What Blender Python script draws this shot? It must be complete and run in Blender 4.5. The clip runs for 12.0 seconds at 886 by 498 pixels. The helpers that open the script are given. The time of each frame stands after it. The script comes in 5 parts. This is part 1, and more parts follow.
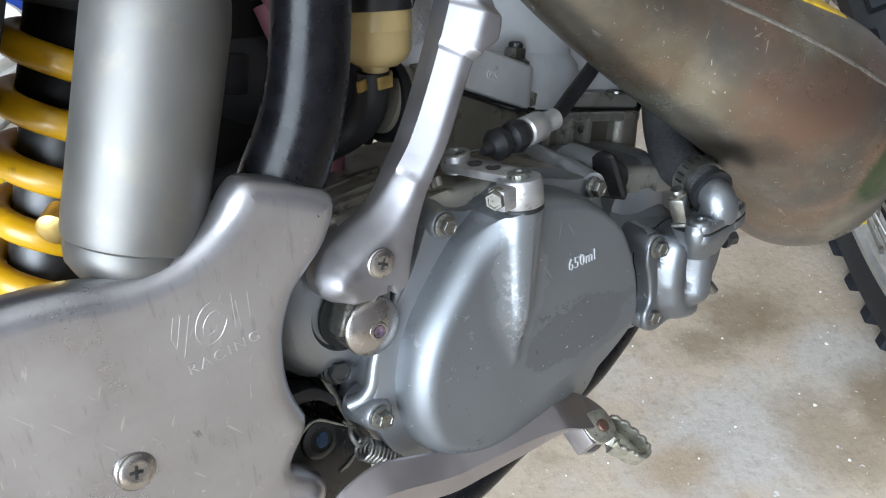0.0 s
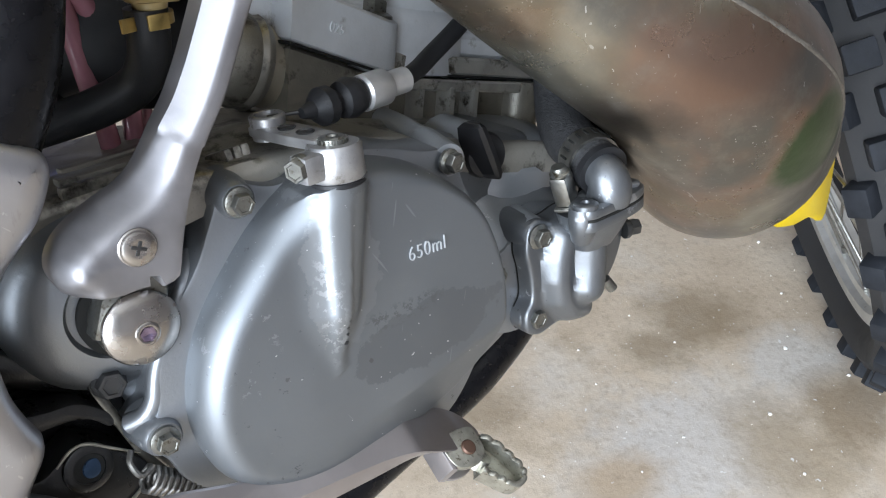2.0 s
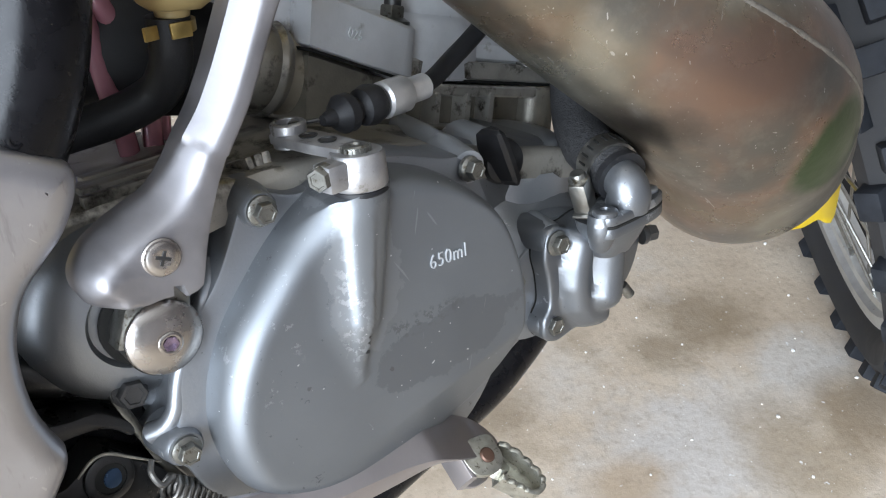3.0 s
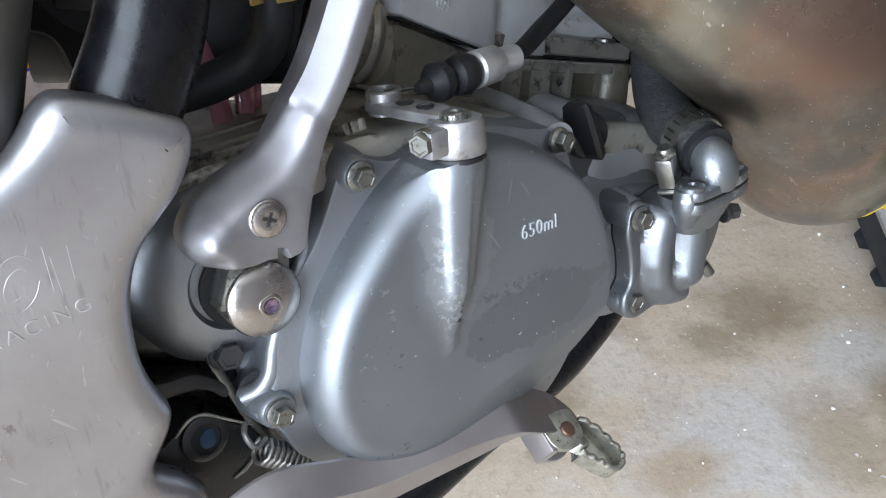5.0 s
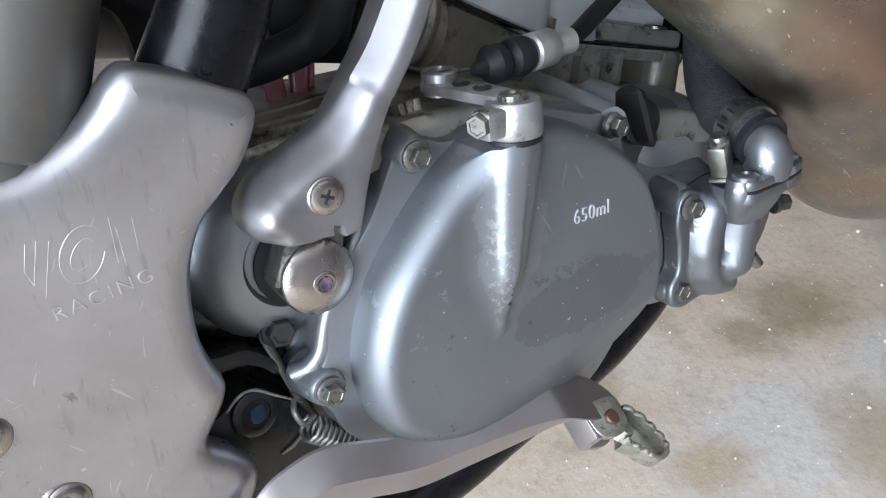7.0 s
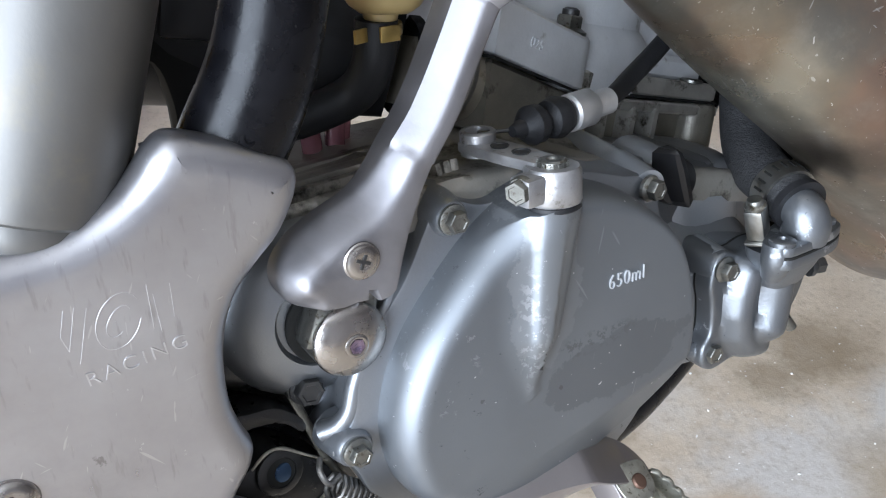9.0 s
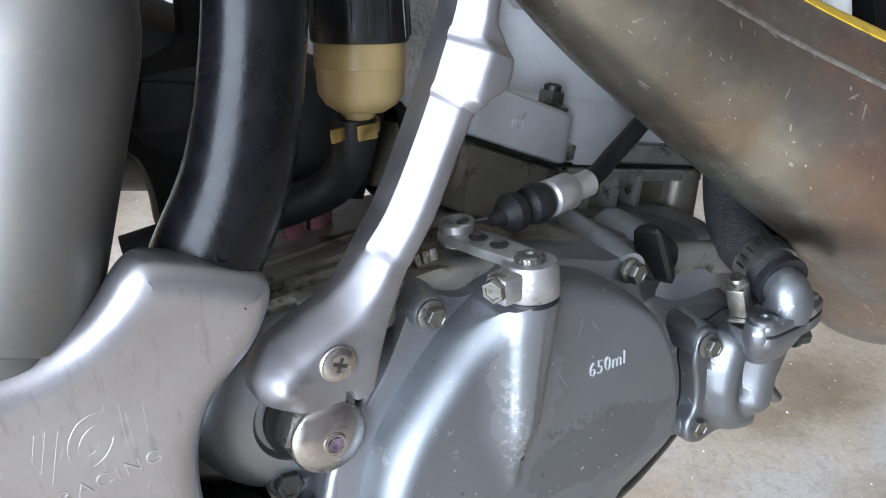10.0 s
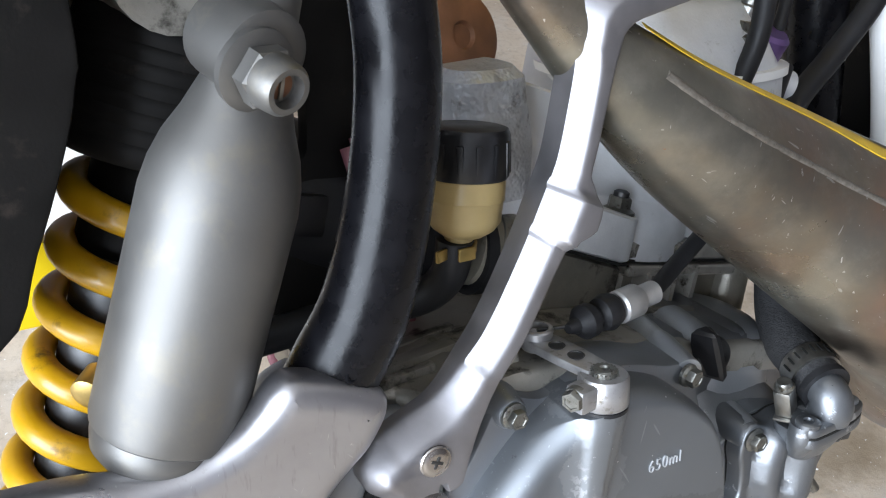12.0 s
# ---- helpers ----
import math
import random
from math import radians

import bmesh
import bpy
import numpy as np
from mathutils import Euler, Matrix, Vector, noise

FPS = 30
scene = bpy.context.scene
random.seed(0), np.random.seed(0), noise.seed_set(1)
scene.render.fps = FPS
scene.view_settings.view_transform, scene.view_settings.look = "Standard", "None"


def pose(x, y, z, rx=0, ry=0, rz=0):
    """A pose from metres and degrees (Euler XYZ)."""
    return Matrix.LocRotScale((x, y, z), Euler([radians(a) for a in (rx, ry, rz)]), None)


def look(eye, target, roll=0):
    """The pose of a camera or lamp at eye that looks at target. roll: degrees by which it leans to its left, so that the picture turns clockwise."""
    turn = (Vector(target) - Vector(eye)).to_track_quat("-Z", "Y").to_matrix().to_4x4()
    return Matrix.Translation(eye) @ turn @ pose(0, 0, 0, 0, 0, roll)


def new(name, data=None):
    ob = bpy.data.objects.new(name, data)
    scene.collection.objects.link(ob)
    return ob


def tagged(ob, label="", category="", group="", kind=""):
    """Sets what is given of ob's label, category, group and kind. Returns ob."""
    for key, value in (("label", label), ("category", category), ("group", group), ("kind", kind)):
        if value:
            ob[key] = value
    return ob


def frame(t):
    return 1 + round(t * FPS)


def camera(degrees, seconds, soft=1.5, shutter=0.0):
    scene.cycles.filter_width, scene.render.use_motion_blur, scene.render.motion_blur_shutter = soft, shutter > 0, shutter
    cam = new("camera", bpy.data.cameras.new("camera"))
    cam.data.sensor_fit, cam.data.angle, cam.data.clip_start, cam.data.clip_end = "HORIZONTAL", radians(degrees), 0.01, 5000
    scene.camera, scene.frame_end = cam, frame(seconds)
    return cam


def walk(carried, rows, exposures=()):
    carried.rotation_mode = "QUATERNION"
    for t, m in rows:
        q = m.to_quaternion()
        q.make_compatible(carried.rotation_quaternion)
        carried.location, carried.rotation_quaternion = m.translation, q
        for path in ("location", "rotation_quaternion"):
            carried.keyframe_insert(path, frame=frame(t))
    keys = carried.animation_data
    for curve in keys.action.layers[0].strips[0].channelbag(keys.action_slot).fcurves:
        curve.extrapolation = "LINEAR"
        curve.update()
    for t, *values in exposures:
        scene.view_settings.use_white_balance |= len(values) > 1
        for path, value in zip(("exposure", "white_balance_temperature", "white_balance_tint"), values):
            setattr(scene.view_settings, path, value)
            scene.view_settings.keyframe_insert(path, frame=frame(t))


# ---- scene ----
EXPOSURES = [(0.0, 0.18, 6450, 10), (2.7, 0.28, 6550, 12), (5.0, 0.2, 6400, 12), (8.5, 0.2, 6350, 13), (10.2, 0.27, 6250, 13), (11.0, 0.17, 6250, 13), (12.0, 0.2, 6500, 13)]
cam = camera(54.45, 12.0, soft=1.15)
PATH = [
    (0, (0.12076, 0.03394, 0.71484), (0.49028, 0.74107, 0.11200), 5.875),
    (0.5, (0.16858, 0.04349, 0.69017), (0.54753, 0.74368, 0.08507), 6.690),
    (1, (0.19405, 0.05202, 0.67310), (0.57413, 0.75442, 0.07129), 6.646),
    (1.5, (0.20643, 0.05316, 0.67499), (0.58530, 0.75680, 0.07386), 6.746),
    (2, (0.20448, 0.05328, 0.67369), (0.58516, 0.75661, 0.07335), 6.718),
    (2.5, (0.20072, 0.05707, 0.67457), (0.58106, 0.76035, 0.07395), 6.696),
    (4.5, (0.18906, 0.06142, 0.67123), (0.55714, 0.76752, 0.06629), 6.465),
    (5, (0.17821, 0.06380, 0.66641), (0.52109, 0.77512, 0.05285), 6.095),
    (5.5, (0.17066, 0.06622, 0.66371), (0.49209, 0.77989, 0.04134), 5.991),
    (6, (0.16818, 0.06553, 0.66089), (0.48316, 0.77846, 0.03438), 6.014),
    (6.5, (0.16940, 0.06503, 0.66133), (0.48383, 0.77799, 0.03458), 6.087),
    (8.5, (0.16827, 0.07466, 0.66936), (0.47008, 0.80322, 0.05445), 6.903),
    (9, (0.16641, 0.07920, 0.67230), (0.46502, 0.81313, 0.06223), 7.157),
    (9.5, (0.17393, 0.08698, 0.68700), (0.47372, 0.83097, 0.08983), 6.750),
    (10, (0.17590, 0.09164, 0.69347), (0.47663, 0.83801, 0.09975), 6.710),
    (10.5, (0.17362, 0.09367, 0.69430), (0.46850, 0.84469, 0.10353), 6.861),
    (11, (0.17288, 0.08952, 0.68839), (0.44650, 0.84194, 0.08922), 8.108),
    (11.5, (0.17026, 0.09180, 0.70269), (0.44163, 0.84930, 0.10893), 8.114),
    (12, (0.14642, 0.08993, 0.74280), (0.41689, 0.85320, 0.15606), 8.272),
]
walk(cam, [(t, look(eye, target, roll)) for t, eye, target, roll in PATH], exposures=EXPOSURES)

# the motorcycle's own axes: x ahead, y to its left side, z up, leaning on its side stand
BIKE = Matrix(((0.97292, -0.22213, -0.06395, 0.31838), (0.23115, 0.93495, 0.26915, 0.29184), (0.00000, -0.27664, 0.96097, 0.47760), (0, 0, 0, 1)))


# ---- world and light: a garage with its wide door open behind the motorcycle ----
world = bpy.data.worlds.new("sky")
scene.world = world
world.use_nodes = True
wn = world.node_tree.nodes
sky = wn.new("ShaderNodeTexSky")
sky.sky_type, sky.sun_disc, sky.sun_elevation, sky.sun_rotation = "NISHITA", False, radians(38), radians(150)
wn["Background"].inputs[1].default_value = 0.12
world.node_tree.links.new(sky.outputs[0], wn["Background"].inputs[0])
ROOM = Matrix.Translation((0.3, 0.3, 0)) @ pose(0, 0, 0, 0, 0, 28)


def area_lamp(name, m, width, height, watts, colour):
    data = bpy.data.lights.new(name, "AREA")
    data.shape, data.size, data.size_y, data.energy, data.color = "RECTANGLE", width, height, watts, colour
    lamp = new(name, data)
    lamp.matrix_world = m
    return lamp


# daylight in the wide garage door behind the motorcycle
area_lamp("door_daylight", ROOM @ look((-2.74, -0.5, 1.12), (0, -0.4, 1.12)), 2.5, 2.2, 270, (0.77, 0.88, 1.0))



# ---- materials ----
def shader(name):
    m = bpy.data.materials.new(name)
    m.use_nodes = True
    t = m.node_tree
    return m, t, t.nodes["Principled BSDF"]


def link(t, a, b):
    t.links.new(a, b)


def noise_node(t, scale, detail=4.0, rough=0.55, stretch=None):
    tc = t.nodes.new("ShaderNodeTexCoord")
    n = t.nodes.new("ShaderNodeTexNoise")
    n.inputs["Scale"].default_value, n.inputs["Detail"].default_value, n.inputs["Roughness"].default_value = scale, detail, rough
    if stretch:
        mp = t.nodes.new("ShaderNodeMapping")
        mp.inputs["Scale"].default_value = stretch
        link(t, tc.outputs["Object"], mp.inputs[0])
        link(t, mp.outputs[0], n.inputs["Vector"])
    else:
        link(t, tc.outputs["Object"], n.inputs["Vector"])
    return n.outputs["Fac"]


def ramp(t, fac, stops):
    r = t.nodes.new("ShaderNodeValToRGB")
    while len(r.color_ramp.elements) < len(stops):
        r.color_ramp.elements.new(0.5)
    for e, (p, c) in zip(r.color_ramp.elements, stops):
        e.position, e.color = p, (*c, 1) if len(c) == 3 else c
    link(t, fac, r.inputs[0])
    return r.outputs[0]


def grey(v):
    return (v, v, v)


def mixed(t, fac, a, b):
    m = t.nodes.new("ShaderNodeMix")
    m.data_type = "RGBA"
    link(t, fac, m.inputs[0])
    for s, v in ((6, a), (7, b)):
        if isinstance(v, tuple):
            m.inputs[s].default_value = (*v, 1)
        else:
            link(t, v, m.inputs[s])
    return m.outputs[2]


def bumped(t, bsdf, height, strength, distance=0.001):
    b = t.nodes.new("ShaderNodeBump")
    b.inputs["Strength"].default_value, b.inputs["Distance"].default_value = strength, distance
    link(t, height, b.inputs["Height"])
    link(t, b.outputs[0], bsdf.inputs["Normal"])


def surface(name, colour, rough, metal=0.0, vary=0.12, scale=45.0, fine=900.0, bump=0.15, depth=0.0003, stretch=None, dirt=None, dirt_at=0.62, coat=0.0, spec=0.5):
    """A worn everyday surface: patchy colour, uneven gloss, fine relief, and dirt of its own where given."""
    m, t, b = shader(name)
    big, small = noise_node(t, scale, 5.0), noise_node(t, fine, 3.0, 0.6, stretch)
    lo, hi = tuple(c * (1 - vary) for c in colour), tuple(min(1.0, c * (1 + vary)) for c in colour)
    col = ramp(t, big, [(0.3, lo), (0.7, hi)])
    if dirt:
        spots = ramp(t, noise_node(t, scale * 1.7, 8.0, 0.68), [(dirt_at, grey(0.0)), (dirt_at + 0.12, grey(1.0))])
        col = mixed(t, spots, col, dirt)
    link(t, col, b.inputs["Base Color"])
    link(t, ramp(t, big, [(0.25, grey(max(0.02, rough - 0.08))), (0.75, grey(min(1.0, rough + 0.1)))]), b.inputs["Roughness"])
    b.inputs["Metallic"].default_value = metal
    b.inputs["Coat Weight"].default_value = coat
    b.inputs["Specular IOR Level"].default_value = spec
    bumped(t, b, small, bump, depth)
    return m


def worn_paint(name, paint, bare, rough, at=0.63, metal=0.75):
    """Silver engine paint that is chipped to brighter aluminium in flaky patches."""
    m, t, b = shader(name)
    big = noise_node(t, 14.0, 4.0)
    flake = ramp(t, noise_node(t, 62.0, 9.0, 0.72), [(at, grey(0.0)), (at + 0.015, grey(1.0))])
    col = mixed(t, flake, ramp(t, big, [(0.3, tuple(c * 0.88 for c in paint)), (0.7, tuple(c * 1.1 for c in paint))]), bare)
    specks = ramp(t, noise_node(t, 520.0, 2.0), [(0.72, grey(0.0)), (0.76, grey(1.0))])
    col = mixed(t, specks, col, tuple(c * 0.45 for c in paint))
    link(t, col, b.inputs["Base Color"])
    link(t, ramp(t, big, [(0.2, grey(rough - 0.06)), (0.8, grey(rough + 0.08))]), b.inputs["Roughness"])
    b.inputs["Metallic"].default_value = metal
    bumped(t, b, noise_node(t, 800.0, 5.0, 0.65), 0.17, 0.0005)
    return m


M_CASE = worn_paint("grey_cast_case", (0.235, 0.247, 0.262), (0.4, 0.41, 0.42), 0.36, 0.66, 0.75)
# case paint made lighter for parts that catch light from above
M_CASE_LIT = worn_paint("lit_silver_paint", (0.33, 0.345, 0.36), (0.54, 0.55, 0.56), 0.32, 0.64, 0.65)
M_GRIME = surface("grimy_brown_casting", (0.17, 0.158, 0.13), 0.36, 0.4, 0.25, 50, 700, 0.35, 0.0005, dirt=(0.035, 0.03, 0.022), dirt_at=0.54)
M_CASTOIL = surface("oily_cast_aluminium", (0.27, 0.255, 0.225), 0.34, 0.5, 0.25, 34, 900, 0.35, dirt=(0.03, 0.026, 0.02), dirt_at=0.52)
M_CYL = surface("cast_cylinder", (0.58, 0.595, 0.61), 0.46, 0.25, 0.14, 34, 600, 0.3, 0.0004, dirt=(0.2, 0.185, 0.15), dirt_at=0.61)
M_RIB = surface("ribbed_cast_aluminium", (0.38, 0.366, 0.33), 0.34, 0.5, 0.25, 60, 620, 0.45, 0.0007, dirt=(0.05, 0.042, 0.03), dirt_at=0.53)
M_INTAKE = surface("brown_cast_intake", (0.34, 0.31, 0.25), 0.42, 0.3, 0.18, 40, 900, 0.25, dirt=(0.12, 0.1, 0.07), dirt_at=0.64)
M_ALU = surface("bright_turned_aluminium", (0.56, 0.56, 0.56), 0.34, 0.7, 0.08, 200, 1500, 0.1, dirt=(0.25, 0.23, 0.2), dirt_at=0.68)
M_TIP = surface("dull_zinc_steel", (0.36, 0.35, 0.3), 0.36, 0.85, 0.2, 260, 2500, 0.2, dirt=(0.09, 0.075, 0.05), dirt_at=0.56)


def scratches(t, scale, turn, long, at):
    """Thin straight marks: noise drawn out along one direction."""
    tc, mp, n = t.nodes.new("ShaderNodeTexCoord"), t.nodes.new("ShaderNodeMapping"), t.nodes.new("ShaderNodeTexNoise")
    mp.vector_type = "TEXTURE"
    mp.inputs["Rotation"].default_value = (0.0, radians(turn), 0.0)
    mp.inputs["Scale"].default_value = (1.0, 1.0, long)
    n.inputs["Scale"].default_value, n.inputs["Detail"].default_value = scale, 2.0
    link(t, tc.outputs["Object"], mp.inputs[0])
    link(t, mp.outputs[0], n.inputs["Vector"])
    return ramp(t, n.outputs["Fac"], [(at, grey(0.0)), (at + 0.02, grey(0.5))])


def guard_material():
    """Scuffed aluminium: cloudy gloss, streaks, scratches at several angles, small nicks and dull spots."""
    m, t, b = shader("scuffed_guard_aluminium")
    cloud, streak = noise_node(t, 16.0, 7.0, 0.66), noise_node(t, 420.0, 3.0, 0.6, (1.0, 1.0, 0.12))
    col = ramp(t, cloud, [(0.3, (0.29, 0.284, 0.298)), (0.5, (0.36, 0.355, 0.37)), (0.72, (0.42, 0.413, 0.42))])
    col = mixed(t, ramp(t, streak, [(0.6, grey(0.0)), (0.7, grey(0.4))]), col, (0.25, 0.243, 0.235))
    for turn, scale, at in ((24, 620.0, 0.725), (-38, 560.0, 0.73), (78, 600.0, 0.735), (6, 700.0, 0.72)):
        col = mixed(t, scratches(t, scale, turn, 26.0, at), col, (0.56, 0.555, 0.55))
    col = mixed(t, ramp(t, noise_node(t, 170.0, 6.0, 0.72), [(0.685, grey(0.0)), (0.7, grey(0.8))]), col, (0.55, 0.55, 0.55))
    col = mixed(t, ramp(t, noise_node(t, 95.0, 5.0, 0.66), [(0.69, grey(0.0)), (0.73, grey(0.6))]), col, (0.15, 0.145, 0.135))
    link(t, col, b.inputs["Base Color"])
    link(t, ramp(t, cloud, [(0.28, grey(0.2)), (0.5, grey(0.32)), (0.72, grey(0.46))]), b.inputs["Roughness"])
    b.inputs["Metallic"].default_value = 0.9
    bumped(t, b, noise_node(t, 26.0, 6.0, 0.6), 0.14, 0.0016)
    return m


M_GUARD = guard_material()
M_SCRATCH = surface("bright_scratched_aluminium", (0.52, 0.515, 0.52), 0.45, 0.9, 0.2, 200, 900, 0.1)
M_KICK = surface("polished_aluminium", (0.24, 0.234, 0.243), 0.46, 0.92, 0.14, 60, 700, 0.1)
M_ARM = surface("cast_clutch_arm_aluminium", (0.36, 0.355, 0.355), 0.38, 0.8, 0.18, 120, 900, 0.25, dirt=(0.14, 0.125, 0.1), dirt_at=0.58)
M_PEDAL = surface("satin_aluminium_pedal", (0.32, 0.298, 0.3), 0.36, 0.85, 0.12, 30, 800, 0.1, dirt=(0.2, 0.18, 0.17), dirt_at=0.7)
M_ZINC = surface("zinc_plated_steel", (0.2, 0.198, 0.18), 0.34, 0.9, 0.2, 260, 2500, 0.25, dirt=(0.07, 0.06, 0.04), dirt_at=0.55)
M_CHROME = surface("bright_washer_steel", (0.38, 0.36, 0.34), 0.24, 1.0, 0.14, 120, 2000, 0.1, dirt=(0.26, 0.18, 0.14), dirt_at=0.6)
M_SPRINGSTEEL = surface("grimy_spring_steel", (0.2, 0.19, 0.175), 0.4, 0.8, 0.2, 200, 2000, 0.2, dirt=(0.06, 0.05, 0.04), dirt_at=0.58)
M_FRAMEWORN = surface("chipped_black_frame_paint", (0.01, 0.01, 0.01), 0.3, 0.0, 0.3, 110, 900, 0.3, dirt=(0.16, 0.15, 0.13), dirt_at=0.655)
M_DARKBOLT = surface("dark_steel", (0.07, 0.07, 0.07), 0.42, 0.8, 0.2, 200, 2000, 0.2)
M_BLACKPAINT = surface("black_frame_paint", (0.004, 0.004, 0.005), 0.27, 0.0, 0.3, 120, 900, 0.15, dirt=(0.06, 0.055, 0.05), dirt_at=0.67, spec=0.2)
M_RUBBER = surface("black_rubber", (0.011, 0.011, 0.012), 0.5, 0.0, 0.25, 80, 1500, 0.25, spec=0.3)
M_BLACKPLASTIC = surface("black_plastic", (0.008, 0.008, 0.009), 0.36, 0.0, 0.2, 90, 1200, 0.1, dirt=(0.03, 0.028, 0.025), dirt_at=0.66, spec=0.4)
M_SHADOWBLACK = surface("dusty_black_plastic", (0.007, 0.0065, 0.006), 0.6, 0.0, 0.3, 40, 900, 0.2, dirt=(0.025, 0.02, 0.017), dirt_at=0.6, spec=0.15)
M_YELLOWSPRING = surface("yellow_spring_paint", (0.5, 0.27, 0.005), 0.36, 0.0, 0.15, 40, 900, 0.08, dirt=(0.1, 0.06, 0.016), dirt_at=0.6, coat=0.2)
M_YELLOW = surface("yellow_plastic", (0.8, 0.56, 0.01), 0.35, 0.0, 0.06, 40, 900, 0.05)
M_RES = surface("shock_aluminium", (0.142, 0.138, 0.13), 0.49, 0.75, 0.12, 22, 800, 0.08, dirt=(0.17, 0.158, 0.135), dirt_at=0.52)
# highlights on the raised edges, given as one bright letter colour
M_LETTER = surface("letter_edge_highlight", (0.4, 0.41, 0.42), 0.45, 0.3, 0.1, 200, 1500, 0.1)
M_BRASS = surface("brass_clip", (0.5, 0.36, 0.13), 0.38, 0.9, 0.15, 200, 1500, 0.1)
M_STEELBAND = surface("stainless_band", (0.3, 0.295, 0.275), 0.36, 1.0, 0.15, 200, 1500, 0.1, dirt=(0.2, 0.17, 0.12), dirt_at=0.62)
M_HOSE = surface("woven_black_hose", (0.03, 0.03, 0.031), 0.6, 0.0, 0.35, 420, 900, 0.7, 0.0012, dirt=(0.07, 0.065, 0.06), dirt_at=0.66, spec=0.3)
M_RIM = surface("rim_aluminium", (0.62, 0.63, 0.62), 0.35, 0.8, 0.1, 60, 900, 0.1, dirt=(0.3, 0.27, 0.22), dirt_at=0.62)
M_CRUMB = surface("pale_grit", (0.68, 0.66, 0.62), 0.7, 0.0, 0.2, 60, 900, 0.2, dirt=(0.3, 0.25, 0.2), dirt_at=0.56)
M_TYRE = surface("tyre_rubber", (0.014, 0.014, 0.015), 0.75, 0.0, 0.3, 40, 700, 0.4, dirt=(0.07, 0.065, 0.06), dirt_at=0.66)
# blocks lighter than the carcass, which puts the gaps' shade into the colour
M_TREAD = surface("dusty_lit_tread_rubber", (0.017, 0.019, 0.023), 0.62, 0.0, 0.35, 60, 700, 0.5, dirt=(0.07, 0.066, 0.062), dirt_at=0.66, spec=0.15)
M_BLUE = surface("blue_plastic", (0.02, 0.08, 0.5), 0.4, 0.0, 0.1, 40, 900, 0.05)
M_WHITE = surface("white_plastic", (0.75, 0.75, 0.73), 0.45, 0.0, 0.05, 40, 900, 0.05)
M_PURPLE = surface("purple_anodised_metal", (0.12, 0.07, 0.19), 0.35, 0.5, 0.1, 60, 900, 0.05)
M_WALL = surface("warm_grey_wall_paint", (0.25, 0.23, 0.23), 0.7, 0.0, 0.06, 2.0, 120, 0.15, 0.001)
M_CEIL = surface("white_ceiling_paint", (0.66, 0.65, 0.64), 0.8, 0.0, 0.03, 2.0, 120, 0.1, 0.001)
M_GASKET = surface("dark_gasket", (0.012, 0.012, 0.011), 0.7, 0.0, 0.2, 200, 900, 0.2, spec=0.2)
M_RUST = surface("rusted_steel", (0.22, 0.1, 0.05), 0.6, 0.4, 0.3, 60, 900, 0.3)
# violet paints the glint at the bottom of the socket
M_SOCKET = surface("violet_glint_steel", (0.3, 0.24, 0.36), 0.22, 1.0, 0.2, 400, 2500, 0.1)
# blue is the glint in the pivot hole, put into the steel's colour
M_BLUEGLINT = surface("blue_glint_steel", (0.05, 0.09, 0.16), 0.3, 0.8, 0.2, 150, 900, 0.1)


def patch(t, centre, size, ragged, scale, soft=0.008):
    """1 inside a ragged oval about a place on the motorcycle (mm), 0 outside."""
    tc, mp, ln = t.nodes.new("ShaderNodeTexCoord"), t.nodes.new("ShaderNodeMapping"), t.nodes.new("ShaderNodeVectorMath")
    mp.vector_type = "POINT"
    s = [1000.0 / v for v in size]
    mp.inputs["Scale"].default_value = s
    mp.inputs["Location"].default_value = [-c * v / 1000.0 for c, v in zip(centre, s)]
    ln.operation = "LENGTH"
    link(t, tc.outputs["Object"], mp.inputs[0])
    link(t, mp.outputs[0], ln.inputs[0])
    add = t.nodes.new("ShaderNodeMath")
    add.operation = "MULTIPLY_ADD"
    link(t, noise_node(t, scale, 8.0, 0.7), add.inputs[0])
    add.inputs[1].default_value = ragged
    link(t, ln.outputs["Value"], add.inputs[2])
    half = t.nodes.new("ShaderNodeMath")
    half.operation = "MULTIPLY"
    half.inputs[1].default_value = 0.4
    link(t, add.outputs[0], half.inputs[0])
    edge = 0.4 * (1.0 + ragged * 0.5)
    return ramp(t, half.outputs[0], [(edge - soft, grey(1.0)), (edge + soft, grey(0.0))])


def share(t, fac, k):
    """A mask at part of its strength."""
    m = t.nodes.new("ShaderNodeMath")
    m.operation = "MULTIPLY"
    m.inputs[1].default_value = k
    link(t, fac, m.inputs[0])
    return m.outputs[0]


